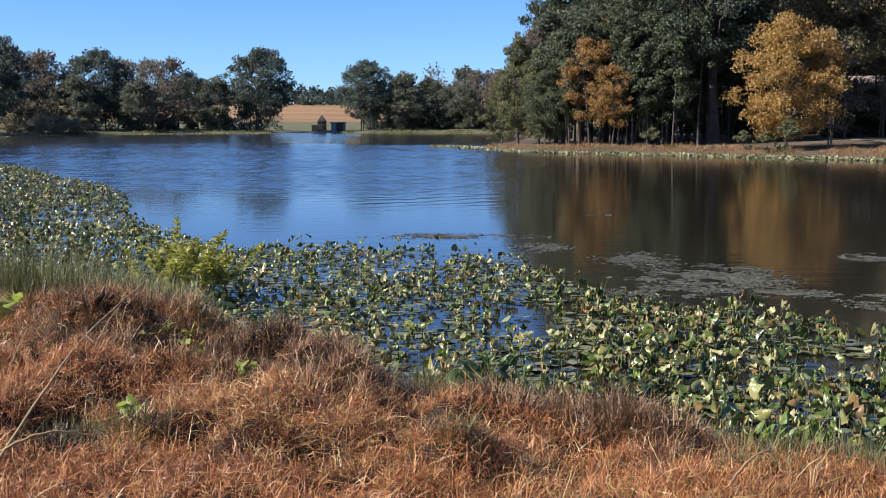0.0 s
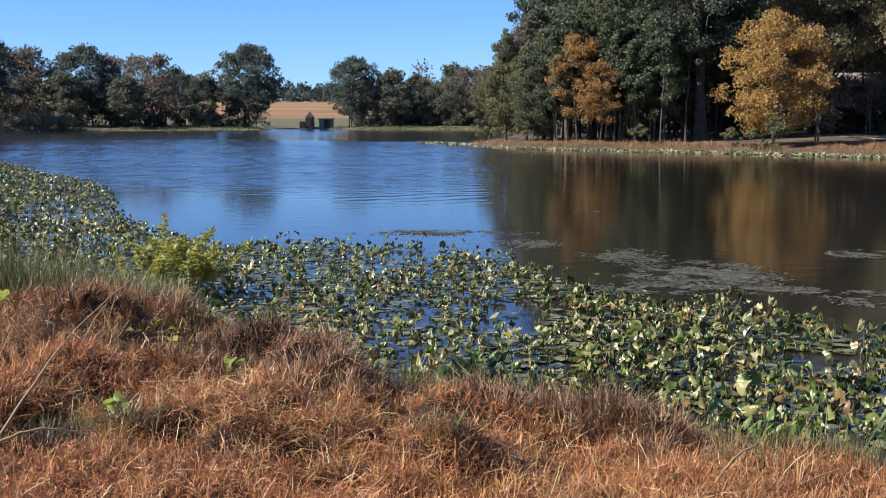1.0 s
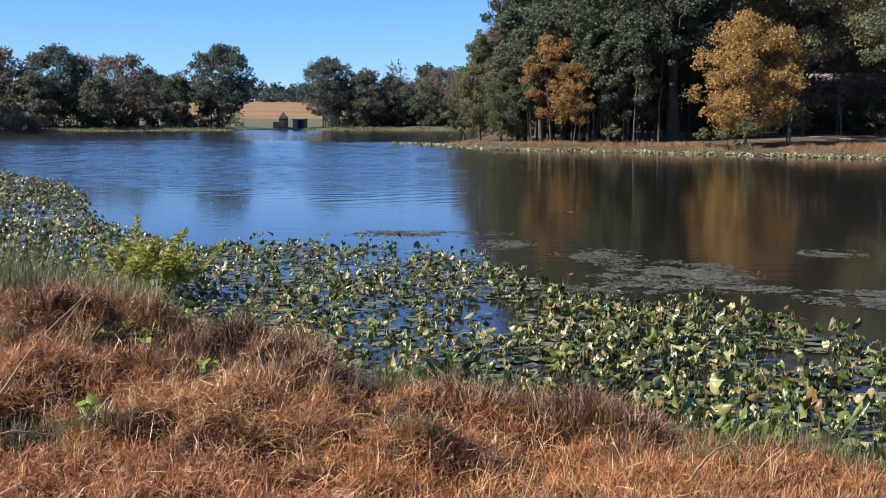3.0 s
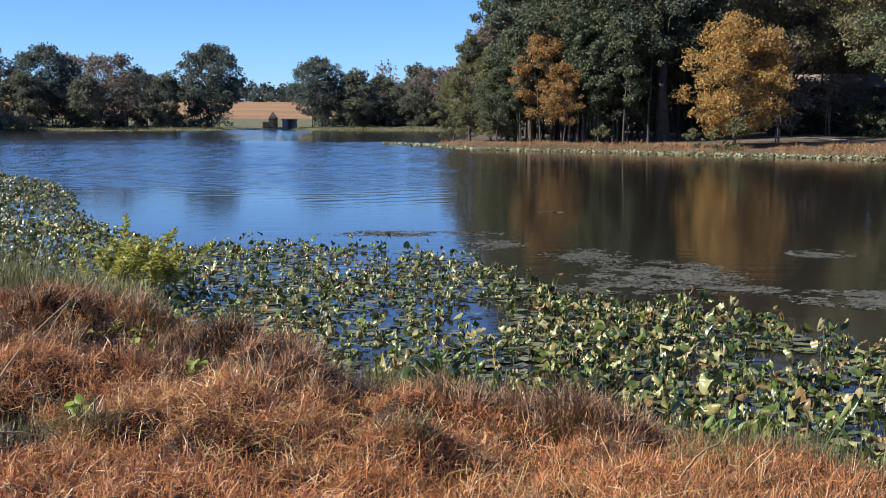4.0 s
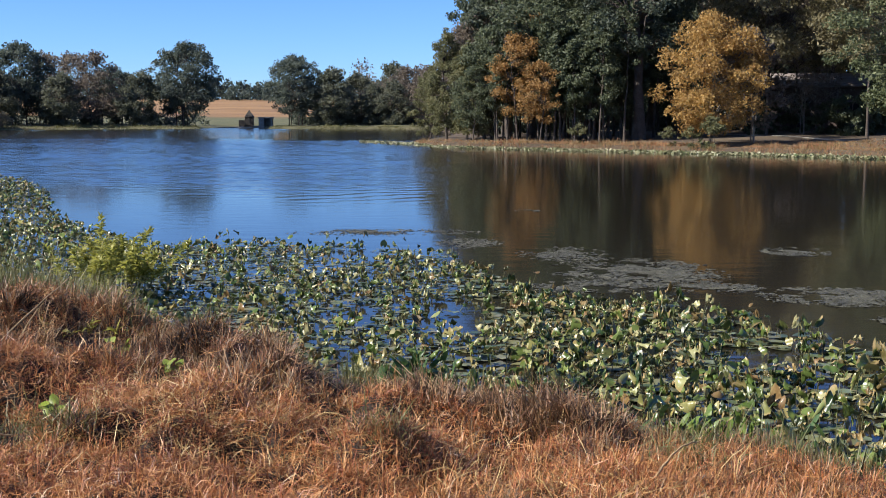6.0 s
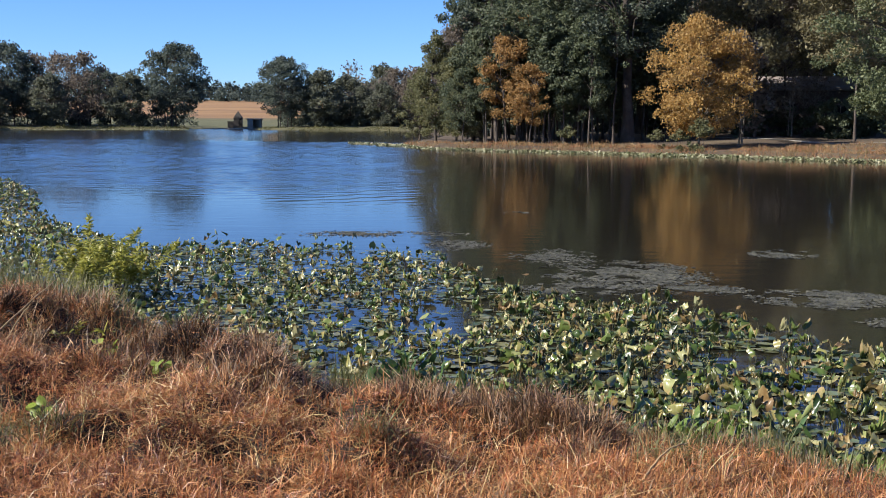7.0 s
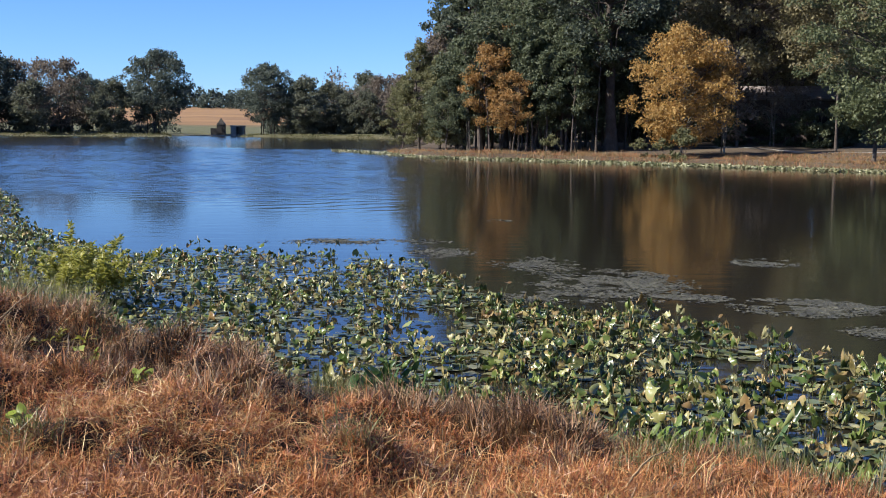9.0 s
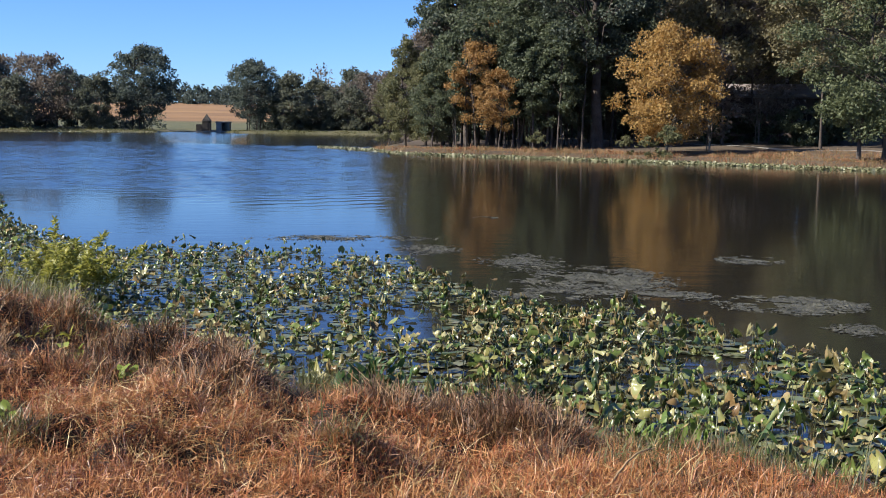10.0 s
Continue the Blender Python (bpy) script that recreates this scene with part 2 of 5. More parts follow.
def water_look():
    m, add, link, shader = material("pond water", 0.04)
    shader.inputs["Base Color"].default_value = (0.014, 0.0125, 0.009, 1)
    shader.inputs["IOR"].default_value = 1.33
    coord = add("TexCoord")
    heights = []
    for scale, stretch, detail, weight in ((2.6, 0.4, 2.0, 0.5), (9.0, 0.5, 2.0, 0.10)):
        mp, n = add("Mapping"), add("TexNoise", Scale=scale, Detail=detail)
        mp.inputs["Scale"].default_value = (stretch, 1, 1)
        link(coord.outputs["Object"], mp.inputs[0])
        link(mp.outputs[0], n.inputs["Vector"])
        k = add("Math")
        k.operation = "MULTIPLY"
        k.inputs[1].default_value = weight
        link(n.outputs[0], k.inputs[0])
        heights.append(k.outputs[0])
    s = add("Math")
    link(heights[0], s.inputs[0])
    link(heights[1], s.inputs[1])
    # breeze: ruffled over the open middle, calm under the near bank, in the far corner and in the lee of the wooded point
    split = add("SeparateXYZ")
    link(coord.outputs["Object"], split.inputs[0])
    mp, lane = add("Mapping"), add("TexNoise", Scale=0.09, Detail=3.0)
    mp.inputs["Scale"].default_value = (0.16, 1, 1)
    link(coord.outputs["Object"], mp.inputs[0])
    link(mp.outputs[0], lane.inputs["Vector"])

    def calc(op, a, b, c=None):
        n = add("Math")
        n.operation = op
        for i, value in enumerate((a, b, c)):
            if value is None:
                continue
            if isinstance(value, (int, float)):
                n.inputs[i].default_value = value
            else:
                link(value, n.inputs[i])
        return n.outputs[0]

    def fade(value, start, stop, low, high):
        f = add("MapRange")
        f.interpolation_type = "SMOOTHSTEP"
        for i, q in enumerate((start, stop, low, high)):
            f.inputs[i + 1].default_value = q
        link(value, f.inputs[0])
        return f.outputs[0]

    sway = calc("MULTIPLY_ADD", lane.outputs[0], 16.0, -8.0)
    out = calc("ADD", split.outputs[1], sway)
    across = calc("ADD", split.outputs[0], sway)
    lee = calc("MULTIPLY", fade(across, -3.0, 6.0, 1.0, 0.0), fade(out, 27.0, 40.0, 0.0, 1.0))
    corner = calc("MULTIPLY", fade(split.outputs[1], 92.0, 104.0, 0.0, 1.0), fade(split.outputs[0], -26.0, -12.0, 0.0, 1.0))
    open_water = calc("MULTIPLY", lee, calc("SUBTRACT", 1.0, corner))
    streak = calc("MULTIPLY", fade(lane.outputs[0], 0.52, 0.7, 0.0, 0.35), fade(split.outputs[1], 24.0, 34.0, 0.0, 1.0))
    ruffle = calc("MAXIMUM", calc("MULTIPLY", open_water, fade(lane.outputs[0], 0.3, 0.6, 0.7, 1.0)), streak)
    bp = add("Bump", Distance=0.16)
    link(fade(ruffle, 0.0, 1.0, 0.05, 0.3), bp.inputs["Strength"])
    link(fade(ruffle, 0.0, 1.0, 0.08, 0.12), shader.inputs["Roughness"])
    link(s.outputs[0], bp.inputs["Height"])
    link(bp.outputs[0], shader.inputs["Normal"])
    return m


def breeze(x, y):
    """How ruffled the pond is, 0 to 1: over the open middle, with calm lanes."""
    def step(v, a, b):
        u = np.clip((v - a) / (b - a), 0, 1)
        return u * u * (3 - 2 * u)

    sway = 4 * np.sin(x * 0.11 + 1) + 2 * np.sin(x * 0.31 + y * 0.05)
    open_water = step(y + sway, 29, 40) * (1 - step(x + 0.4 * sway, -4, 6))
    corner = step(y, 92, 104) * step(x, -26, -12)
    return open_water * (1 - corner) * (0.8 + 0.2 * np.sin(y * 0.3 + 0.1 * x + 2 * np.sin(x * 0.07)))


def build_water():
    radii = np.concatenate([np.linspace(3, 26, 16), np.arange(27, 108, 0.17), np.geomspace(110, 230, 50)])
    a = np.radians(np.concatenate([np.linspace(-100, -31, 24), np.arange(-30, 10, 0.36), np.linspace(10.5, 100, 30)]))
    r, t = np.meshgrid(radii, a, indexing="ij")
    x, y = r * np.sin(t), r * np.cos(t)
    gen, z = np.random.default_rng(5), 0 * x
    for length in np.linspace(0.6, 1.15, 24):
        way = gen.normal(0, 0.6)
        z += 0.021 * length / 6.28 * np.sin(6.28 / length * (x * math.sin(way) + y * math.cos(way)) + gen.uniform(0, 6.28))
    z *= breeze(x, y) * np.clip(-shore_distance(x, y) - 1, 0, 1) * (np.abs(t) < 0.55)
    i = np.arange(len(radii) - 1)[:, None] * len(a) + np.arange(len(a) - 1)[None]
    f = np.stack([i, i + len(a), i + len(a) + 1, i + 1], -1).reshape(-1, 4)
    v = np.stack([x, y, z], -1).reshape(-1, 3)
    tagged(part_of("water", mesh_of("water", v, f, water_look(), True)), "dark calm pond water with faint wind ripples", "water", kind="structure")


build_ground()
build_water()

# ---- trees ----


def tree(name, height, spread, low, leaves, leaf_size, mat, bark=BARK, seed=0, stems=1, clumps=60, girth=0.018, top=0.9, drop=0.5, fill=0.55, lobes=1.0):
    """A broad-leaved tree at the origin: an Empty with trunk and crown. low: the crown's foot; spread: its radius;
    top: how pointed (0) or domed (1) the crown is; fill: how much of a clump's leaves keep to the outside."""
    gen = np.random.default_rng(seed)
    root = new(name)
    # clump centres in a lobed crown
    cen = []
    while len(cen) < clumps:
        h = gen.uniform(0, 1)
        wide = math.sin(math.pi * min(1, (0.16 + 0.84 * h) ** (0.75 + 0.5 * top))) ** min(0.9, 0.6 / top) * (0.75 + 0.25 * top) + 0.08
        ang, r = gen.uniform(0, 2 * np.pi), gen.uniform(0.15, 1) ** fill
        lobe = 1 + lobes * (0.22 * math.sin(3 * ang + seed) + 0.15 * math.sin(5 * ang + 9 * h + seed))
        rad = spread * wide * r * lobe
        cen.append((rad * math.cos(ang), rad * math.sin(ang), low + (height - low) * h * gen.uniform(0.94, 1.04)))
    cen = np.array(cen)
    # stems and limbs
    paths, feet = [], []
    for k in range(stems):
        ang = gen.uniform(0, 6.28)
        off = np.array([math.cos(ang), math.sin(ang), 0]) * (0 if stems == 1 else spread * 0.28)
        lean = gen.normal(0, 0.05, 2) * height
        n = 9
        h = np.linspace(0, 1, n)
        top_z = height * gen.uniform(0.8, 0.93)
        pts = np.stack([off[0] + lean[0] * h ** 1.4 + gen.normal(0, 0.01, n) * height * h, off[1] + lean[1] * h ** 1.4 + gen.normal(0, 0.01, n) * height * h, -0.3 + h * (top_z + 0.3)], 1)
        rad = girth * height * (0.1 + 0.9 * (1 - h) ** 0.8) * (1 + 0.5 * np.exp(-h * 18)) / (1 if stems == 1 else 1.5)
        paths.append((pts, rad))
        feet.append(pts)
    limbs = []
    for k in gen.permutation(clumps)[: int(clumps * 0.75)]:
        c = cen[k]
        stem = feet[int(gen.integers(stems))]
        z0 = max(low * 0.7, c[2] - gen.uniform(0.35, 0.9) * np.hypot(c[0], c[1]) - 0.2)
        i = min(len(stem) - 2, max(1, int(np.searchsorted(stem[:, 2], z0))))
        s = stem[i]
        u = np.linspace(0, 1, 4)[:, None]
        mid = s + (c - s) * u + np.array([0, 0, 1]) * np.sin(u * np.pi) * 0.12 * np.linalg.norm(c - s) + gen.normal(0, 0.03, (4, 3)) * np.linalg.norm(c - s) * np.sin(u * np.pi)
        limbs.append((mid, girth * height * 0.28 * (1 - 0.85 * u[:, 0])))
    v, f = tubes(paths, 8)
    v2, f2 = tubes(limbs, 3)
    part_of("trunk", mesh_of("trunk", v, f, bark, True), root)
    tagged(part_of("branches", mesh_of("branches", v2, f2, bark, True), root), kind="stuff")
    # leaves
    size = spread * gen.uniform(0.16, 0.34, clumps) * (60 / clumps) ** 0.25
    who = gen.choice(clumps, leaves, p=size ** 2 / (size ** 2).sum())
    d = unit(gen.normal(size=(leaves, 3))) * (gen.uniform(0.1, 1, (leaves, 1)) ** 0.6) * [1, 1, 0.7]
    at = cen[who] + d * size[who][:, None] + gen.normal(0, 0.05, (leaves, 3)) * size[who][:, None]
    at[:, 2] -= drop * 0.3 * np.hypot(at[:, 0] - cen[who][:, 0], at[:, 1] - cen[who][:, 1])
    v, f = leaf_cards(at, leaf_size, gen=gen)
    part_of("crown", mesh_of("crown", v, f, mat), root)
    return root


def plant(proto, places, label, category="tree", group=""):
    """Sets a prototype at its first place and copies of it at the others: (bearing, distance, scale, turn, lift)."""
    for n, (bearing, distance, scale, turn) in enumerate(places):
        p = spot(bearing, distance)
        z = float(land(p.x, p.y)) - 0.05
        m = Matrix.LocRotScale((p.x, p.y, z), Euler((0, 0, radians(turn))), (scale, scale, scale))
        ob = proto if n == 0 else copy_thing(proto, m)
        ob.matrix_basis = m
        tagged(ob, label, category, group)


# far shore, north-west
far_green = tree("broadleaf_tree", 12.4, 4.9, 2.4, 13000, 0.19, HAZE_GREEN, seed=1, stems=4, clumps=240, girth=0.011, top=1.1, lobes=0.25, fill=0.6)
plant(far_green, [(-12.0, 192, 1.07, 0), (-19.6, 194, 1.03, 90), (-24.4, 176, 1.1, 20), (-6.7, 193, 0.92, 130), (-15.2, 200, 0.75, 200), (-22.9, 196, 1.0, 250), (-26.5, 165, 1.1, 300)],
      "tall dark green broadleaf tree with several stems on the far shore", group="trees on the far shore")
far_grey = tree("bare_tree", 11.5, 4.4, 1.4, 4200, 0.22, BROWN, seed=2, stems=3, clumps=70, girth=0.012)
plant(far_grey, [(-16.2, 192, 0.98, 0), (-18.3, 197, 0.97, 100), (-22.0, 192, 1.05, 30), (-17.2, 205, 1.0, 60), (-1.2, 196, 0.82, 160), (-0.2, 190, 0.8, 20), (0.8, 186, 0.85, 240)],
      "thinning grey-brown autumn tree on the far shore", group="trees on the far shore")
far_olive = tree("shore_tree", 8.6, 3.8, 0.4, 6500, 0.21, HAZE_OLIVE, seed=3, stems=3, clumps=110, girth=0.012)
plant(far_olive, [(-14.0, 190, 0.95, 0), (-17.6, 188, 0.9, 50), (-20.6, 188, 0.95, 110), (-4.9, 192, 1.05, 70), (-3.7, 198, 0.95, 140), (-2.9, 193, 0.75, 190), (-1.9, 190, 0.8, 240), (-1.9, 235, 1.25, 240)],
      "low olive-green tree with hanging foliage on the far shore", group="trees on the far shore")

# wooded point
pine = tree("pine_tree", 17.0, 3.2, 3.0, 15000, 0.135, DARK_GREEN, seed=11, clumps=120, girth=0.014, top=0.3)
plant(pine, [(3.7, 89, 1.0, 0), (2.75, 93, 0.98, 230), (4.9, 97, 1.08, 80), (8.0, 102, 1.1, 150), (10.6, 100, 1.1, 210), (13.2, 108, 1.15, 40), (21.5, 110, 1.2, 20), (25, 104, 1.2, 60)],
      "tall dark green pine in the wood behind the shore", group="trees of the wooded point")
oak = tree("oak_tree", 15.0, 3.8, 2.8, 18000, 0.125, GREEN, seed=12, clumps=200, girth=0.014)
plant(oak, [(6.4, 86, 1.0, 0), (3.55, 96, 1.1, 70), (7.7, 82, 0.95, 120), (5.0, 90, 0.9, 200), (11.6, 104, 1.05, 30), (23.5, 84, 1.05, 250)],
      "tall green oak in full leaf on the wooded point", group="trees of the wooded point")
big_oak = tree("old_oak", 19.0, 4.8, 6.0, 34000, 0.115, DARK_GREEN, seed=13, clumps=170, girth=0.020)
plant(big_oak, [(10.1, 79, 1.0, 0)], "old oak with a thick dark trunk and high crown")
edge_tree = tree("willow_oak", 8.0, 2.1, 0.7, 15000, 0.085, OLIVE, seed=14, clumps=130, girth=0.012, top=0.5)
plant(edge_tree, [(0.7, 85, 0.98, 0), (1.7, 83, 0.85, 140), (-0.1, 92, 0.7, 60), (2.5, 81, 0.72, 200)],
      "slender olive-green young tree leaning over the shore", group="young trees at the point's tip")
understorey = tree("young_oak", 8.6, 2.5, 2.0, 9000, 0.105, GREEN, seed=29, clumps=110, girth=0.012)
plant(understorey, [(6.4, 79, 0.95, 0), (7.9, 78, 0.9, 80), (9.3, 81, 0.85, 170), (3.0, 82, 0.9, 240), (5.4, 83, 1.05, 300), (11.9, 84, 0.8, 20), (2.0, 80, 0.6, 60)],
      "young green oak in full leaf at the wood's edge", group="young oaks of the wooded point")
orange = tree("orange_maple", 7.2, 2.1, 2.0, 8500, 0.085, ORANGE, seed=15, clumps=90, girth=0.011)
plant(orange, [(4.2, 78.5, 0.98, 0), (5.3, 77, 0.72, 90), (4.9, 83, 1.2, 190)], "young maple turning orange under taller trees", group="orange maples")
yellow = tree("yellow_maple", 7.6, 3.2, 1.0, 25000, 0.085, YELLOW, bark=PALE_BARK, seed=16, clumps=210, girth=0.010, lobes=0.7, fill=0.65)
plant(yellow, [(13.5, 71, 0.98, 0)], "maple in golden-yellow autumn leaf by the water")
brown = tree("bare_oak", 13.0, 4.0, 5.5, 12000, 0.15, BROWN, seed=17, clumps=100, girth=0.014)
plant(brown, [(14.6, 108, 1.2, 0), (16.0, 88, 0.95, 120), (2.2, 90, 0.72, 40), (19.2, 106, 1.2, 220)], "tall tree with thin brown autumn leaves", group="brown trees")
olive_oak = tree("olive_oak", 15.0, 4.2, 5.2, 20000, 0.115, OLIVE_BROWN, seed=24, clumps=180, girth=0.0055)
plant(olive_oak, [(17.4, 91, 1.0, 0), (16.1, 82, 1.02, 40), (20.6, 79, 1.0, 150), (21.6, 98, 1.0, 200), (20.6, 94, 1.0, 90), (15.9, 100, 1.15, 200), (18.4, 112, 0.95, 300)], "tall oak with olive-green leaves behind the house", group="olive oaks")
light = tree("shore_maple", 12.5, 3.7, 1.5, 32000, 0.095, LIGHT_GREEN, seed=18, clumps=200, girth=0.012, stems=2)
plant(light, [(22.8, 62.8, 1.0, 0)], "light green maple with twin trunks at the water's edge")


def woods(name, places, height, spread, leaves, leaf_size, mat, seed, label, low=0.15):
    """Many trees that stand too close to tell apart, as one: (bearing, distance) places, crowns down to low, thin trunks."""
    gen = np.random.default_rng(seed)
    paths, cards = [], []
    for b, d in places:
        p = spot(b, d)
        z = float(land(p.x, p.y))
        h = height * gen.uniform(0.7, 1.15)
        s = spread * gen.uniform(0.75, 1.25)
        paths.append(([(p.x, p.y, z - 0.2), (p.x + gen.normal(0, 0.2), p.y, z + h * 0.5), (p.x + gen.normal(0, 0.3), p.y, z + h * 0.9)], [0.016 * h, 0.011 * h, 0.003 * h]))
        k = 14
        u = gen.uniform(low, 1, k)
        ang, r = gen.uniform(0, 6.28, k), gen.uniform(0.2, 1, k) * s * np.sin(np.pi * (0.15 + 0.8 * u)) ** 0.7
        c = np.stack([p.x + r * np.cos(ang), p.y + r * np.sin(ang), z + u * h], 1)
        who = gen.integers(0, k, leaves)
        cards.append(c[who] + unit(gen.normal(size=(leaves, 3))) * gen.uniform(0.1, 1, (leaves, 1)) ** 0.6 * s * 0.42)
    tv, tf = tubes(paths, 5)
    v, f = leaf_cards(np.concatenate(cards), leaf_size, gen=gen)
    root = tagged(new(name), label, "woods", kind="stuff")
    tagged(part_of("trunks", mesh_of("trunks", tv, tf, BARK, True), root), kind="stuff")
    tagged(part_of("foliage", mesh_of("foliage", v, f, mat), root), kind="stuff")


def rows_of(low, high, near, far, n, seed):
    gen = np.random.default_rng(seed)
    return list(zip(np.linspace(low, high, n) + gen.normal(0, 0.15, n), gen.uniform(near, far, n)))


woods("woods", rows_of(2.5, 36, 114, 140, 105, 1), 15, 3.2, 520, 0.52, DARK_GREEN, 51, "dense dark wood behind the point", 0.05)
woods("undergrowth", rows_of(3, 14.5, 100, 112, 34, 2), 5, 1.8, 700, 0.2, DARK_GREEN, 52, "dark undergrowth between the trunks", 0.05)
woods("far_thicket", rows_of(-30, -11.6, 192, 202, 34, 3), 2.9, 2.2, 500, 0.22, HAZE_GREEN, 53, "thicket along the far shore", 0.05)
woods("thicket", rows_of(-6.6, 2.5, 192, 206, 24, 4), 3.6, 2.2, 600, 0.22, HAZE_GREEN, 54, "thicket along the far shore", 0.05)
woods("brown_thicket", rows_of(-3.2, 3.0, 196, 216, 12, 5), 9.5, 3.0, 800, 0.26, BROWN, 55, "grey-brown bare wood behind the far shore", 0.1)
woods("distant_woods", rows_of(-40, 14, 600, 680, 130, 6), 9.0, 6.5, 200, 1.2, HAZE_WOODS, 56, "line of haze-toned woods beyond the field", 0.0)
woods("hedgerow", rows_of(-30, 6, 560, 580, 90, 7), 4.2, 4.5, 160, 0.7, HAZE_WOODS, 57, "brown hedgerow at the top of the field", 0.0)

sapling = tree("young_tree", 8.5, 1.5, 3.2, 3200, 0.12, GREEN, seed=19, clumps=36, girth=0.010)
plant(sapling, [(2.9, 82, 0.9, 0), (3.5, 81, 1.0, 40), (3.9, 83, 0.85, 80), (4.3, 84, 1.05, 120), (5.0, 83, 1.1, 160), (5.2, 80, 0.9, 200), (5.8, 82, 0.95, 240), (6.3, 78, 0.9, 280), (6.7, 81, 1.1, 320),
                (7.0, 77, 0.8, 10), (7.7, 78, 1.0, 50), (8.2, 76.5, 0.85, 90), (8.6, 81, 1.1, 130), (9.2, 80, 0.9, 170), (11.0, 86, 1.2, 210), (11.8, 90, 1.2, 250), (3.2, 79, 0.7, 290), (6.1, 85, 1.2, 330)],
      "slim young tree with a bare lower trunk in the wood", group="young trees of the wooded point")
shrub = tree("tan_shrub", 3.0, 2.2, 0.1, 2600, 0.16, TAN, bark=PALE_BARK, seed=20, stems=5, clumps=40, girth=0.012)
plant(shrub, [(-22.3, 176, 1.0, 0), (-21.4, 178, 0.95, 70), (-20.6, 180, 0.95, 140), (-23.3, 172, 0.9, 200)], "tan leafless shrub on the far bank", "shrub", "tan shrubs")
bush = tree("dark_bush", 3.4, 1.6, 0.2, 3500, 0.14, GREEN, seed=22, stems=3, clumps=40, girth=0.012)
plant(bush, [(16.2, 88, 0.8, 0), (17.6, 87, 0.7, 50), (18.9, 86, 0.75, 100), (20.0, 84, 0.9, 150), (15.4, 84, 0.8, 200), (21.2, 88, 1.1, 20)], "dark green bush in front of the house", "bush", "bushes by the house")
low_bush = tree("shore_bush", 1.6, 0.7, 0.1, 900, 0.09, OLIVE, seed=23, stems=3, clumps=20, girth=0.012)
plant(low_bush, [(13.6, 68, 1.1, 0), (12.6, 68.5, 0.7, 80), (11.5, 69.5, 0.7, 160), (7.2, 73, 0.8, 240)], "small olive bush in the shore grass", "bush", "shore bushes")
bare = tree("bare_sapling", 6.0, 2.2, 1.6, 1300, 0.1, BROWN, bark=PALE_BARK, seed=25, stems=3, clumps=50, girth=0.011)
plant(bare, [(17.4, 85, 1.0, 0), (18.6, 86, 0.8, 90)], "nearly bare young tree in front of the house", "tree", "bare saplings")
slim = tree("slim_tree", 10.0, 1.3, 5.5, 1300, 0.13, GREEN, seed=26, clumps=24, girth=0.009)
plant(slim, [(2.6, 84, 0.8, 0), (3.1, 80, 0.85, 30), (3.7, 79, 0.9, 60), (4.1, 81, 1.0, 90), (4.7, 80, 0.9, 120), (5.3, 84, 1.1, 150), (5.6, 79, 0.95, 180), (6.0, 78, 0.9, 210), (6.5, 83, 1.1, 240), (6.9, 79, 0.9, 270),
             (7.3, 84, 1.1, 300), (7.5, 80, 0.95, 330), (8.0, 83, 1.1, 15), (8.4, 78, 0.9, 45), (8.9, 84, 1.0, 75), (9.4, 77, 0.9, 105), (9.7, 86, 1.1, 135), (10.8, 82, 1.0, 165), (11.4, 88, 1.1, 195), (12.0, 94, 1.2, 225)],
      "slim bare-stemmed tree standing close in the wood", group="slim trees of the wooded point")
brown_bush = tree("brown_bush", 4.6, 1.5, 0.8, 3800, 0.1, BROWN, bark=PALE_BARK, seed=27, stems=3, clumps=50, girth=0.011)
plant(brown_bush, [(15.1, 73, 1.45, 0)], "small brown-leaved tree beside the yellow maple")

# ---- water lilies ----
# one heart-shaped leaf: along the midrib, across it
LEAF = [(-0.25, 0), (0, 0), (0.25, 0), (0.5, 0)]
SIDE = [(-0.3, 0.18), (0.0, 0.21), (0.27, 0.15), (-0.5, 0.14), (-0.38, 0.34), (-0.05, 0.42), (0.27, 0.3)]
LEAF_UV = np.array(LEAF + SIDE + [(u, -v) for u, v in SIDE])
HALF = [(0, 1, 5), (0, 5, 4), (1, 2, 6), (1, 6, 5), (2, 3, 6), (4, 5, 9), (4, 9, 8), (5, 6, 10), (5, 10, 9), (6, 3, 10), (0, 4, 7), (4, 8, 7)]
LEAF_FACES = np.array(HALF + [tuple(i + 7 if i > 3 else i for i in f[::-1]) for f in HALF])


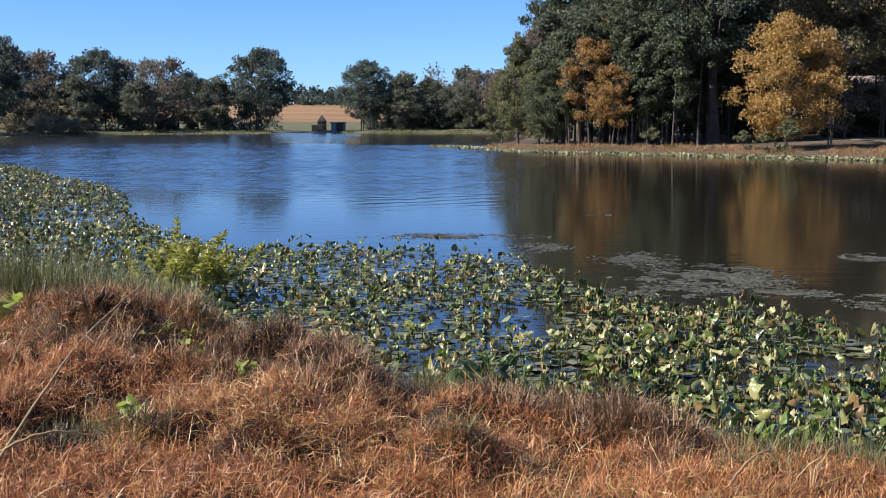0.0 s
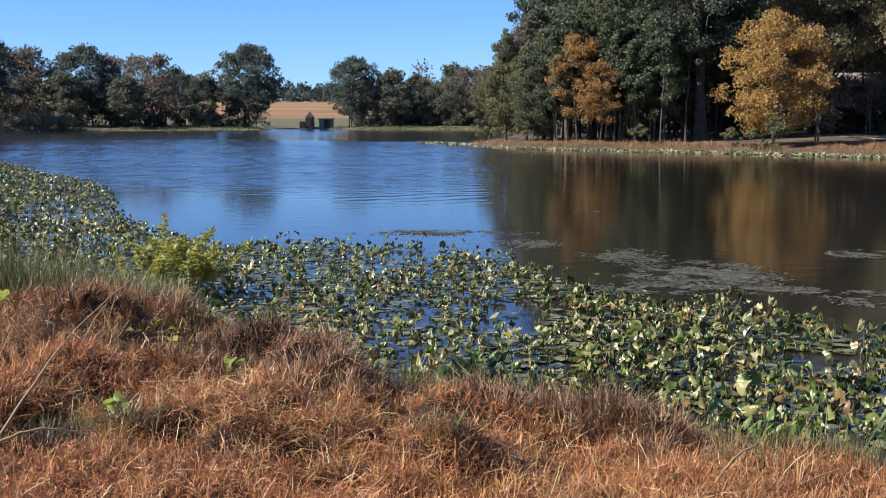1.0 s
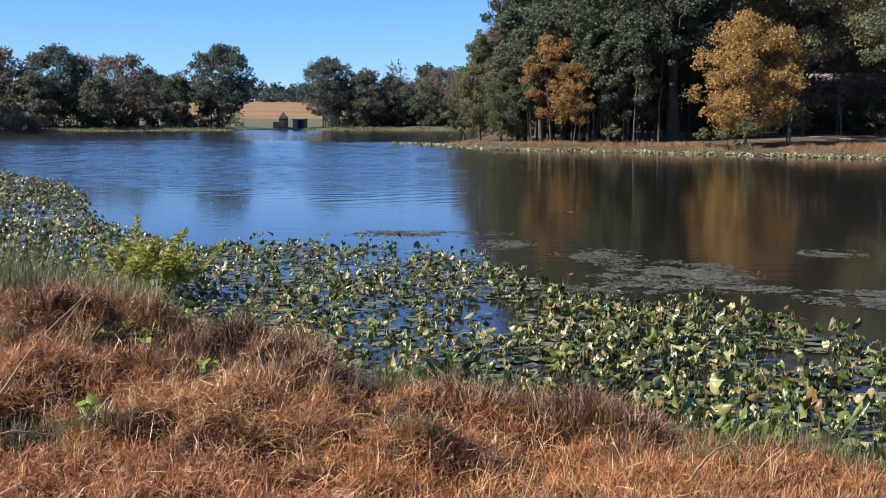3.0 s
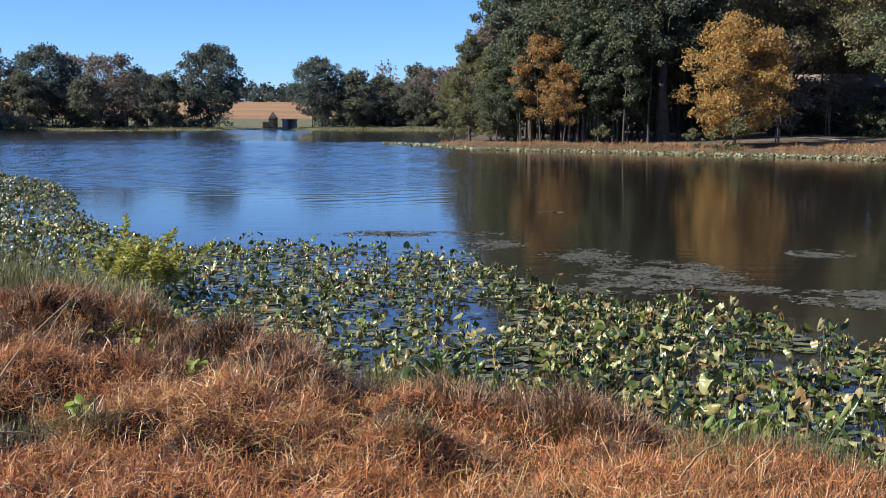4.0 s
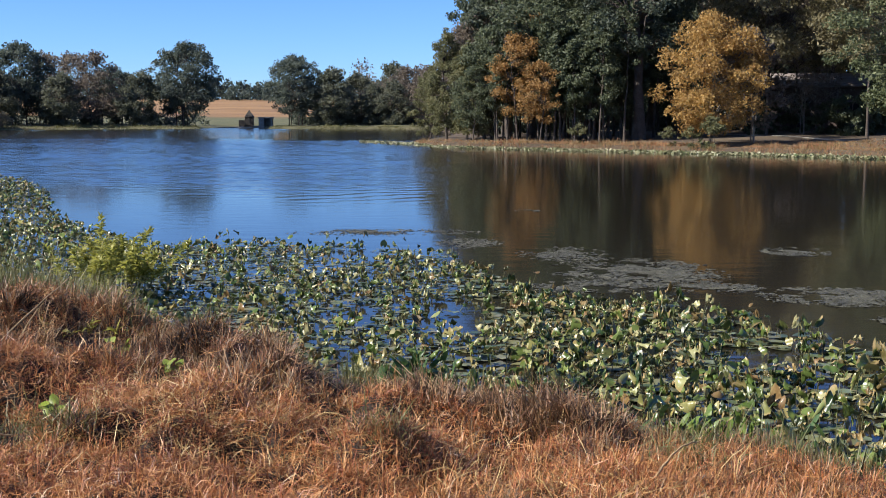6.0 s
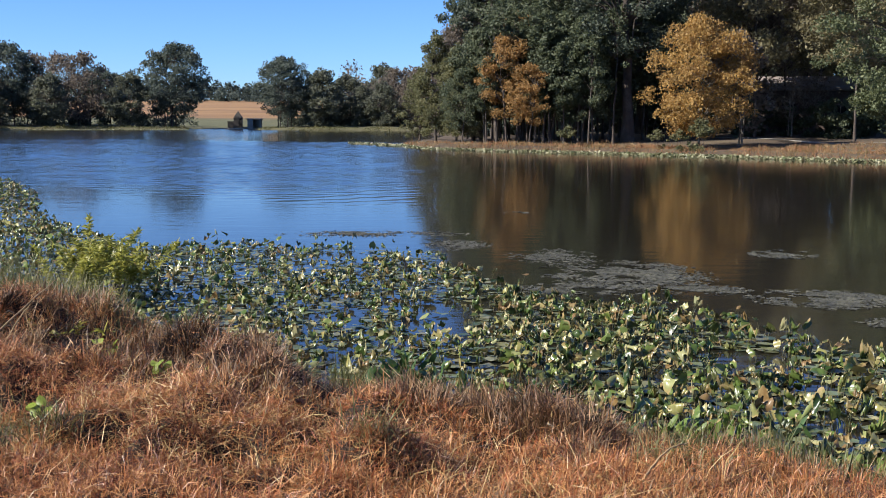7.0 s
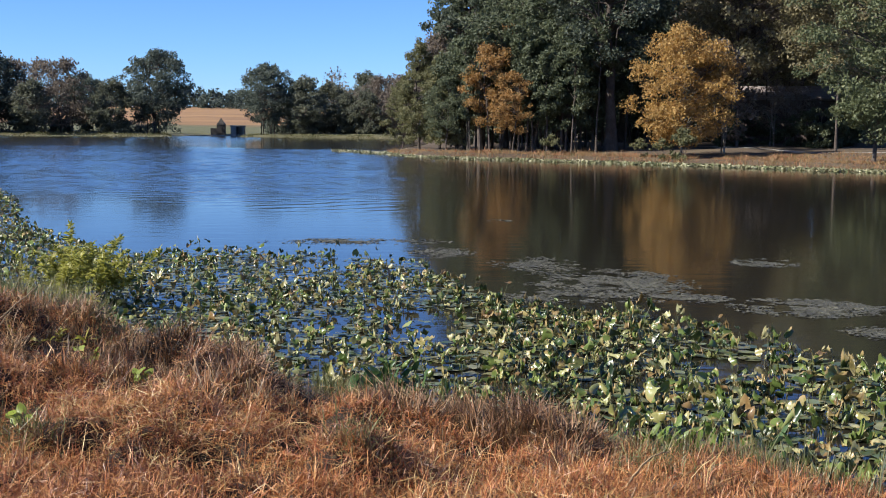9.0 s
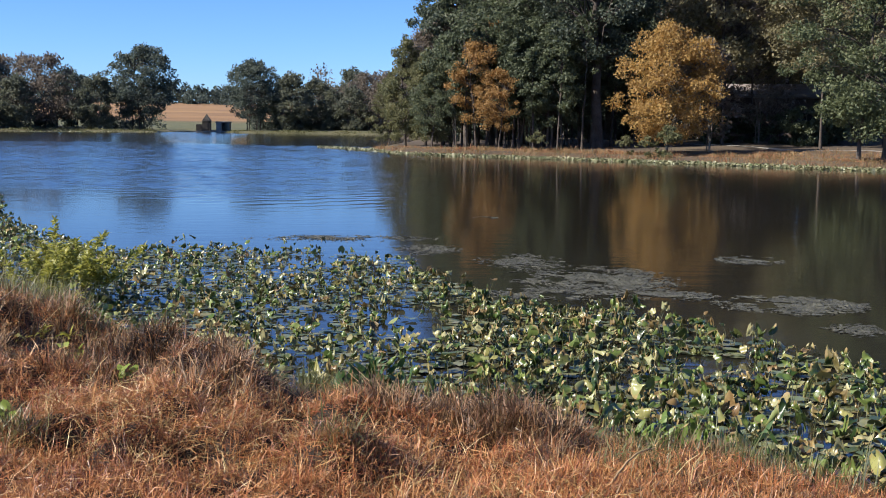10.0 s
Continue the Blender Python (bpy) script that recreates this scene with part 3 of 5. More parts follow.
def lily_look(name, colours, rim, rough=0.42):
    m, add, link, shader = material(name, rough)
    geo, uv = add("NewGeometry"), add("UVMap")
    split = add("SeparateXYZ")
    link(uv.outputs[0], split.inputs[0])
    tone = ramp(add, [(i / (len(colours) - 1), c) for i, c in enumerate(colours)])
    link(geo.outputs["Random Per Island"], tone.inputs[0])
    coord = add("TexCoord")
    blot = add("TexNoise", Scale=9.0, Detail=5.0)
    link(coord.outputs["Object"], blot.inputs["Vector"])
    # withered towards the rim, in blotches
    edge = add("Math")
    edge.operation = "ABSOLUTE"
    link(split.outputs[1], edge.inputs[0])
    reach = add("VectorMath")
    reach.operation = "LENGTH"
    link(uv.outputs[0], reach.inputs[0])
    both = add("Math")
    both.operation = "MULTIPLY_ADD"
    both.inputs[1].default_value = 1.1
    link(reach.outputs["Value"], both.inputs[0])
    link(blot.outputs[0], both.inputs[2])
    k = add("MapRange")
    k.inputs[1].default_value, k.inputs[2].default_value = 0.93, 1.12
    link(both.outputs[0], k.inputs[0])
    mix = add("MixRGB")
    mix.inputs[2].default_value = (*[0.77 * q for q in rim], 1)
    link(k.outputs[0], mix.inputs[0])
    link(tone.outputs[0], mix.inputs[1])
    link(mix.outputs[0], shader.inputs["Base Color"])
    # veins run slanting from the midrib
    vein = add("Math")
    vein.operation = "MULTIPLY_ADD"
    vein.inputs[1].default_value = -0.6
    link(edge.outputs[0], vein.inputs[0])
    link(split.outputs[0], vein.inputs[2])
    wave = add("Math")
    wave.operation = "SINE"
    big = add("Math")
    big.operation = "MULTIPLY"
    big.inputs[1].default_value = 45.0
    link(vein.outputs[0], big.inputs[0])
    link(big.outputs[0], wave.inputs[0])
    bp = add("Bump", Strength=0.05, Distance=0.004)
    link(wave.outputs[0], bp.inputs["Height"])
    link(bp.outputs[0], shader.inputs["Normal"])
    tr, ms = add("BsdfTranslucent"), add("MixShader")
    ms.inputs[0].default_value = 0.15
    link(mix.outputs[0], tr.inputs[0])
    link(shader.outputs[0], ms.inputs[1])
    link(tr.outputs[0], ms.inputs[2])
    link(ms.outputs[0], m.node_tree.nodes["Material Output"].inputs[0])
    return m


LILY = lily_look("standing lily leaf", [(0.012, 0.024, 0.006), (0.03, 0.058, 0.012), (0.1, 0.15, 0.032), (0.19, 0.24, 0.06), (0.46, 0.42, 0.21), (0.04, 0.075, 0.015), (0.22, 0.13, 0.05), (0.32, 0.31, 0.1), (0.02, 0.036, 0.008), (0.13, 0.17, 0.035), (0.08, 0.12, 0.025)], (0.42, 0.3, 0.13), 0.34)
PAD = lily_look("floating lily pad", [(0.05, 0.075, 0.03), (0.11, 0.145, 0.065), (0.2, 0.235, 0.12), (0.24, 0.22, 0.11), (0.07, 0.1, 0.04)], (0.2, 0.15, 0.07), 0.3)
STALK = leafy("green stalks", [(0.06, 0.07, 0.02), (0.12, 0.13, 0.05), (0.2, 0.16, 0.08)], 0.5, 0.1)


def finer(uv, faces):
    """The same leaf with every triangle parted in four."""
    uv, mids, out = [tuple(q) for q in uv], {}, []
    for a, b, c in faces.tolist():
        m = []
        for i, j in ((a, b), (b, c), (c, a)):
            key = (min(i, j), max(i, j))
            if key not in mids:
                mids[key] = len(uv)
                uv.append(((uv[i][0] + uv[j][0]) / 2, (uv[i][1] + uv[j][1]) / 2))
            m.append(mids[key])
        out += [(a, m[0], m[2]), (m[0], b, m[1]), (m[2], m[1], c), (m[0], m[1], m[2])]
    return np.array(uv), np.array(out)


FINE_UV, FINE_FACES = finer(LEAF_UV, LEAF_FACES)


def lily_leaves(at, length, tilt, fold, curl, gen, shape=LEAF_UV):
    """Leaf meshes at every place: tilt up from level, fold along the midrib, curl along it, crumpled in waves. Verts n x k x 3."""
    n = len(at)
    u, v = shape[None, :, 0], shape[None, :, 1]
    crumple = 0
    for reach, size in ((6.0, 0.2), (14.0, 0.17)):
        ku, kv, ph = (gen.normal(0, reach, (n, 1)), gen.normal(0, reach, (n, 1)), gen.uniform(0, 6.28, (n, 1)))
        crumple = crumple + size * np.sin(ku * u + kv * v + ph)
    crumple = crumple * (np.hypot(u, v) * 2.2 + 0.15) * np.clip(fold, 0.1, 1.3)[:, None]
    one = fold[:, None] * (0.8 + 0.5 * gen.normal(0, 0.5, (n, 1))) * np.where(v > 0, 1, gen.uniform(0.3, 1.5, (n, 1)))
    bend = one * (0.4 + 2.2 * np.abs(v)) * np.where(gen.uniform(size=(n, 1)) < 0.68, -1.0, 1.0)  # most droop, some cup upwards
    x = u * np.cos(curl[:, None] * u)
    z = -u * np.sin(curl[:, None] * u) * np.sign(u) + np.abs(v) * np.sin(bend) + crumple
    y = v * np.cos(bend)
    p = np.stack([x, y, z], -1) * length[:, None, None]
    c, s = np.cos(tilt)[:, None], np.sin(tilt)[:, None]
    x, z = p[..., 0] * c - p[..., 2] * s, p[..., 0] * s + p[..., 2] * c
    roll = gen.normal(0, 0.5, n)[:, None] * np.clip(np.abs(tilt), 0, 1)[:, None]
    y, z = p[..., 1] * np.cos(roll) - z * np.sin(roll), p[..., 1] * np.sin(roll) + z * np.cos(roll)
    turn = gen.uniform(0, 2 * np.pi, n)[:, None]
    q = np.stack([x * np.cos(turn) - y * np.sin(turn), x * np.sin(turn) + y * np.cos(turn), z], -1)
    return q + at[:, None]


def with_uv(me, uv):
    layer = me.uv_layers.new(name="uv")
    idx = np.empty(len(me.loops), np.int32)
    me.loops.foreach_get("vertex_index", idx)
    layer.data.foreach_set("uv", uv[idx].astype(np.float32).ravel())
    return me


# the lilies' outer edge over the water, as bearing and distance
LILY_EDGE = [(-34, 62), (-27, 61), (-24, 59), (-21.5, 45), (-19, 37), (-18.3, 32), (-18.2, 26), (-16.6, 21.5), (-13.6, 19.4), (-8, 19.0), (-3, 18.6), (0.3, 17.4), (2.2, 15.6), (5.2, 13.4),
             (9, 12.8), (14, 12.2), (17, 11.7), (20, 10.9), (23.5, 9.9), (30, 9.4), (40, 9)]


def lily_points(gen, low, high, per_m2, nearest=0.0, farthest=99.0):
    """Random places of the lily bed between two bearings."""
    b = gen.uniform(low, high, 60000)
    r = np.sqrt(gen.uniform(4.0 ** 2, 62.0 ** 2, 60000))
    area = radians(high - low) * (62.0 ** 2 - 4.0 ** 2) / 2
    x, y = r * np.sin(np.radians(b)), r * np.cos(np.radians(b))
    edge = np.interp(b, [e[0] for e in LILY_EDGE], [e[1] for e in LILY_EDGE])
    gap = lumps(x * 0.8 + 3, y * 0.55) + 0.4 * lumps(x * 2.1, y * 1.7 + 5)
    thin = np.clip((b - 1) / 8, 0, 1)  # denser towards the east
    keep = (shore_distance(x, y) < -0.05) & (r < edge + 0.5 * lumps(x * 1.5, y * 1.5)) & (r > nearest) & (r < farthest) & (gap > -0.4 - 0.2 * thin - 0.35 * np.clip((-6 - b) / 3, 0, 1))
    x, y = x[keep], y[keep]
    want = int(per_m2 * area * len(x) / 60000)
    if want > len(x):
        k = gen.integers(0, len(x), want)
        x, y = x[k] + gen.normal(0, 0.12, want), y[k] + gen.normal(0, 0.12, want)
    return np.stack([x[:want], y[:want]], 1)


def build_lilies():
    gen = np.random.default_rng(21)
    bed = tagged(new("water_lily_bed"), "bed of green and withering pond lilies standing in shallow water", "water lilies")
    # flat pads on the water
    xy = np.concatenate([lily_points(gen, -34, -14, 13, 0, 24), lily_points(gen, -34, -14, 6, 24, 62), lily_points(gen, -14, 3, 52), lily_points(gen, -17, -5, 40, 9, 14), lily_points(gen, 3, 32, 46)])
    n = len(xy)
    at = np.concatenate([xy, gen.uniform(0.006, 0.035, (n, 1))], 1)
    rows = (at, gen.uniform(0.08, 0.22, n) * np.interp(np.degrees(np.arctan2(xy[:, 0], xy[:, 1])), [-4, 6], [0.75, 1.0]), gen.normal(0, 0.04, n), np.abs(gen.normal(0, 0.06, n)), np.zeros(n))
    lily_group(bed, "pad", "pads", rows, PAD, PAD_ONE, gen)
    # standing leaves, many curled and withered
    xy = np.concatenate([lily_points(gen, -34, -14, 58, 0, 24), lily_points(gen, -34, -14, 24, 24, 62), lily_points(gen, -14, 3, 44), lily_points(gen, -16, -6, 24, 9, 14), lily_points(gen, 3, 32, 72)])
    n = len(xy)
    far = np.hypot(xy[:, 0], xy[:, 1])
    bearing = np.degrees(np.arctan2(xy[:, 0], xy[:, 1]))
    tall = np.interp(lumps(xy[:, 0] * 0.9, xy[:, 1] * 0.7), [-1, 1], [0.02, 0.17]) * np.interp(bearing, [-2, 6], [0.7, 1.0])
    at = np.concatenate([xy, (0.04 + tall * gen.uniform(0.1, 1.0, n) + 0.12 * (gen.uniform(size=n) < 0.06))[:, None]], 1)
    upright = gen.uniform(size=n) < 0.06
    tilt = np.where(upright, gen.normal(1.0, 0.35, n), gen.normal(0.05, 0.36, n))
    fold = np.where(upright, np.abs(gen.normal(0.3, 0.2, n)), np.abs(gen.normal(0.95, 0.5, n)))
    rows = (at, gen.uniform(0.055, 0.15, n) * np.interp(bearing, [-4, 6], [0.85, 1.0]) * np.interp(far, [18, 40], [1, 1.3]), tilt, fold, gen.normal(0.5, 0.8, n))
    lily_group(bed, "leaf", "leaves", rows, LILY, LILY_ONE, gen)
    paths = []
    for base in at[(far < 24) & (gen.uniform(size=n) < np.interp(bearing, [-4, 6], [0.25, 0.8]))]:
        foot = np.array([base[0] + gen.normal(0, 0.05), base[1] + gen.normal(0, 0.05), -0.06])
        paths.append(([foot, foot + (base - foot) * [0.35, 0.35, 0.6], base], [0.0042, 0.0036, 0.003]))
    sv, sf = tubes(paths, 3)
    tagged(part_of("stalks", mesh_of("stalks", sv, sf, STALK, True), bed), kind="stuff")


def lily_group(bed, one, many, rows, many_look, one_look, gen):
    """Leaves of one kind: the nearest stand singly in the bed, the rest is one, finer where it is near."""
    at = rows[0]
    order = np.argsort(np.hypot(at[:, 0], at[:, 1]) + 9 * (np.abs(np.degrees(np.arctan2(at[:, 0], at[:, 1])) - 8) > 17))
    near, mid, far = order[:280], order[280:2600], order[2600:]
    v = lily_leaves(*[r[near] for r in rows], gen, FINE_UV)
    v[..., 2] = np.maximum(v[..., 2], 0.004)
    for k, shape in zip(near, v):
        part_of(one, with_uv(mesh_of(one, shape - at[k], FINE_FACES, one_look, True), FINE_UV), bed).location = at[k]
    vs, fs, uvs, base = [], [], [], 0
    for some, uv, faces in ((mid, *((FINE_UV, FINE_FACES) if one == "leaf" else (LEAF_UV, LEAF_FACES))), (far, LEAF_UV, LEAF_FACES)):
        v = lily_leaves(*[r[some] for r in rows], gen, uv)
        v[..., 2] = np.maximum(v[..., 2], 0.004)
        vs.append(v.reshape(-1, 3))
        fs.append(base + (np.arange(len(some))[:, None, None] * len(uv) + faces[None]).reshape(-1, 3))
        uvs.append(np.tile(uv, (len(some), 1)))
        base += len(vs[-1])
    me = with_uv(mesh_of(many, np.concatenate(vs), np.concatenate(fs), many_look, True), np.concatenate(uvs))
    tagged(part_of(many, me, bed), kind="stuff")


def single_look(many):
    """The same leaf for leaves that stand singly: the tone comes from the object."""
    m = many.copy()
    t = m.node_tree
    info = t.nodes.new("ShaderNodeObjectInfo")
    for n in t.nodes:
        if n.bl_idname == "ShaderNodeValToRGB":
            t.links.new(info.outputs["Random"], n.inputs[0])
    return m


LILY_ONE, PAD_ONE = single_look(LILY), single_look(PAD)
build_lilies()


# floating weed mats
WEED_MAT = rough_stuff("floating weed", [(0.035, 0.034, 0.022), (0.085, 0.08, 0.05), (0.2, 0.19, 0.13)], 5.0, 0.5, 0.5, 60.0)


def weed_mat(bearing, distance, wide, deep, seed, pieces):
    """A flat raft of small torn flakes lying on the water."""
    gen = np.random.default_rng(seed)
    c = spot(bearing, distance)
    x, y = gen.normal(0, 0.42, pieces * 3) * wide, gen.normal(0, 0.42, pieces * 3) * deep
    ok = (lumps(x * 1.9 + seed, y * 1.5) + 0.6 * lumps(x * 5.3, y * 4.1 + seed) > gen.uniform(-0.5, 0.75, len(x))) & ((x / wide) ** 2 + (y / deep) ** 2 < 1)
    x, y = x[ok][:pieces], y[ok][:pieces]
    n, k = len(x), 5
    ang = np.sort(gen.uniform(0, 2 * np.pi, (n, k)), 1)
    r = gen.uniform(0.008, 0.04, (n, 1)) * gen.uniform(0.4, 1.3, (n, k))
    z = gen.uniform(0.002, 0.008, (n, 1)) + gen.normal(0, 0.003, (n, k))
    v = np.stack([x[:, None] + r * np.cos(ang) * 1.5, y[:, None] + r * np.sin(ang), np.maximum(z, 0.002)], -1)
    v = np.concatenate([np.stack([x, y, z[:, 0] + 0.003], -1)[:, None], v], 1)
    tri = np.array([(0, i, i % k + 1) for i in range(1, k + 1)])
    f = (np.arange(n)[:, None, None] * (k + 1) + tri[None]).reshape(-1, 3)
    ob = part_of("weed_raft", mesh_of("weed_raft", v.reshape(-1, 3), f, WEED_MAT))
    ob.location = (c.x, c.y, 0)
    tagged(ob, "raft of dull grey-green weed floating on the pond", "pond weed", "weed rafts", "stuff")


for n, mat_row in enumerate([(4.7, 25.6, 0.3, 0.3, 400), (10.2, 15.7, 1.25, 1.5, 4600), (6.6, 17.6, 0.75, 1.0, 1000), (17.6, 18.6, 0.55, 0.6, 1000), (19.6, 14.1, 0.95, 0.75, 3000), (1.9, 19.0, 0.6, 0.9, 800),
                             (-2.5, 20.8, 1.9, 0.6, 1000), (8.2, 14.2, 0.9, 0.6, 900), (13.6, 14.4, 0.7, 0.5, 700), (22.8, 12.6, 0.4, 0.4, 400)]):
    weed_mat(*mat_row[:4], 40 + n, mat_row[4])

# ---- dry grass on the near bank ----
DRY = leafy("dry rust-coloured grass", [(0.025, 0.011, 0.005), (0.17, 0.05, 0.017), (0.41, 0.138, 0.043), (0.63, 0.34, 0.125), (0.37, 0.094, 0.028), (0.06, 0.023, 0.01), (0.46, 0.205, 0.066)], 0.45, 0.12, 0.9, 0.58)
STRAW = leafy("pale straw", [(0.34, 0.22, 0.075), (0.52, 0.36, 0.14), (0.66, 0.49, 0.23)], 0.5, 0.15, 1.0, 0.3)
STEMS = leafy("brown standing stems", [(0.03, 0.014, 0.008), (0.15, 0.062, 0.027), (0.4, 0.205, 0.095), (0.12, 0.08, 0.03), (0.07, 0.028, 0.014), (0.54, 0.35, 0.19), (0.27, 0.105, 0.045)], 0.55, 0.15, 1.5, 0.4)
# near-black stems: the hollows' shade is put into their colour
SHADE_STEMS = leafy("dead stems darkened for shade", [(0.012, 0.008, 0.006), (0.035, 0.02, 0.013), (0.09, 0.048, 0.028)], 0.7, 0.05, 1.5, 0.3)
SEDGE = leafy("green sedge", [(0.05, 0.06, 0.02), (0.12, 0.13, 0.042), (0.22, 0.21, 0.075), (0.28, 0.2, 0.09)], 0.5, 0.3, 1.5, 0.35)


def blades(foot, heading, rise, length, width, sag, gen, wander=0.25, st=3):
    """Curved blades of st stations: foot n x 3, heading and rise in radians, sag: how far they bend over. Returns verts and quads."""
    n = len(foot)
    pts = [foot]
    h, r = heading.copy(), rise.copy()
    for i in range(st - 1):
        step = (length / (st - 1))[:, None] * np.stack([np.cos(h) * np.cos(r), np.sin(h) * np.cos(r), np.sin(r)], 1)
        pts.append(pts[-1] + step)
        r = r - sag / (st - 1) + gen.normal(0, wander * 0.5, n)
        h = h + gen.normal(0, wander, n)
    pts = np.stack(pts, 1)
    side = unit(np.cross(np.stack([np.cos(heading), np.sin(heading), 0 * heading], 1), gen.normal(0, 0.5, (n, 3)) + [0, 0, 1]))
    taper = np.append(np.linspace(0.9, 1.0, st - 1), 0.15)
    off = side[:, None] * (width[:, None] * taper[None])[..., None] / 2
    v = np.stack([pts - off, pts + off], 2).reshape(-1, 3)
    q = np.array([(2 * i, 2 * i + 1, 2 * i + 3, 2 * i + 2) for i in range(st - 1)])
    return v, (np.arange(n)[:, None, None] * 2 * st + q[None]).reshape(-1, 4)


def bank_points(gen, n, low, high, near, far, off_low, off_high):
    """Places on the bank between bearings and distances, by their distance from the waterline."""
    b, r = gen.uniform(low, high, n), np.sqrt(gen.uniform(near ** 2, far ** 2, n))
    x, y = r * np.sin(np.radians(b)), r * np.cos(np.radians(b))
    d = shore_distance(x, y)
    ok = (d > off_low) & (d < off_high)
    return x[ok], y[ok]


def grass(name, mat, x, y, lift, rise, length, width, sag, label, gen, swirl=1.0, wander=0.25, st=3):
    n = len(x)
    z = land(x, y) + lift * gen.uniform(0.1, 1.0, n)
    head = 3.0 * lumps(x * 0.7, y * 0.7) + gen.normal(0, swirl, n)
    v, f = blades(np.stack([x, y, z], 1), head, gen.normal(*rise, n), gen.uniform(*length, n), gen.uniform(*width, n), gen.normal(*sag, n), gen, wander, st)
    g = np.repeat(land(x, y), 2 * st)
    v[:, 2] = np.maximum(v[:, 2], g + 0.004)
    tagged(part_of(name, mesh_of(name, v, f, mat)), label, "grass", kind="stuff")


def tussocks(name, mat, x, y, stems, height, spread, width, splay, label, gen):
    """Tufts whose stems rise from one root and lean outwards, each tuft with its own height and lean."""
    n = len(x)
    count = gen.integers(*stems, n)
    who = np.repeat(np.arange(n), count)
    tall, ang, far = gen.uniform(*height, n), gen.uniform(0, 6.28, len(who)), np.abs(gen.normal(0, 1, len(who)))
    size = gen.uniform(*spread, n)[who] * far * 0.6
    fx, fy = x[who] + size * np.cos(ang), y[who] + size * np.sin(ang)
    lean_x, lean_y = gen.normal(0, 0.35, n)[who] + splay * far * np.cos(ang), gen.normal(0, 0.35, n)[who] + splay * far * np.sin(ang)
    rise = np.clip(1.5 - np.hypot(lean_x, lean_y), 0.1, 1.5)
    v, f = blades(np.stack([fx, fy, np.maximum(land(fx, fy), -0.05)], 1), np.arctan2(lean_y, lean_x), rise, tall[who] * gen.uniform(0.5, 1.15, len(who)), gen.uniform(*width, len(who)), gen.normal(0.7, 0.7, len(who)), gen, 0.65, 3)
    tagged(part_of(name, mesh_of(name, v, f, mat)), label, "grass", kind="stuff")


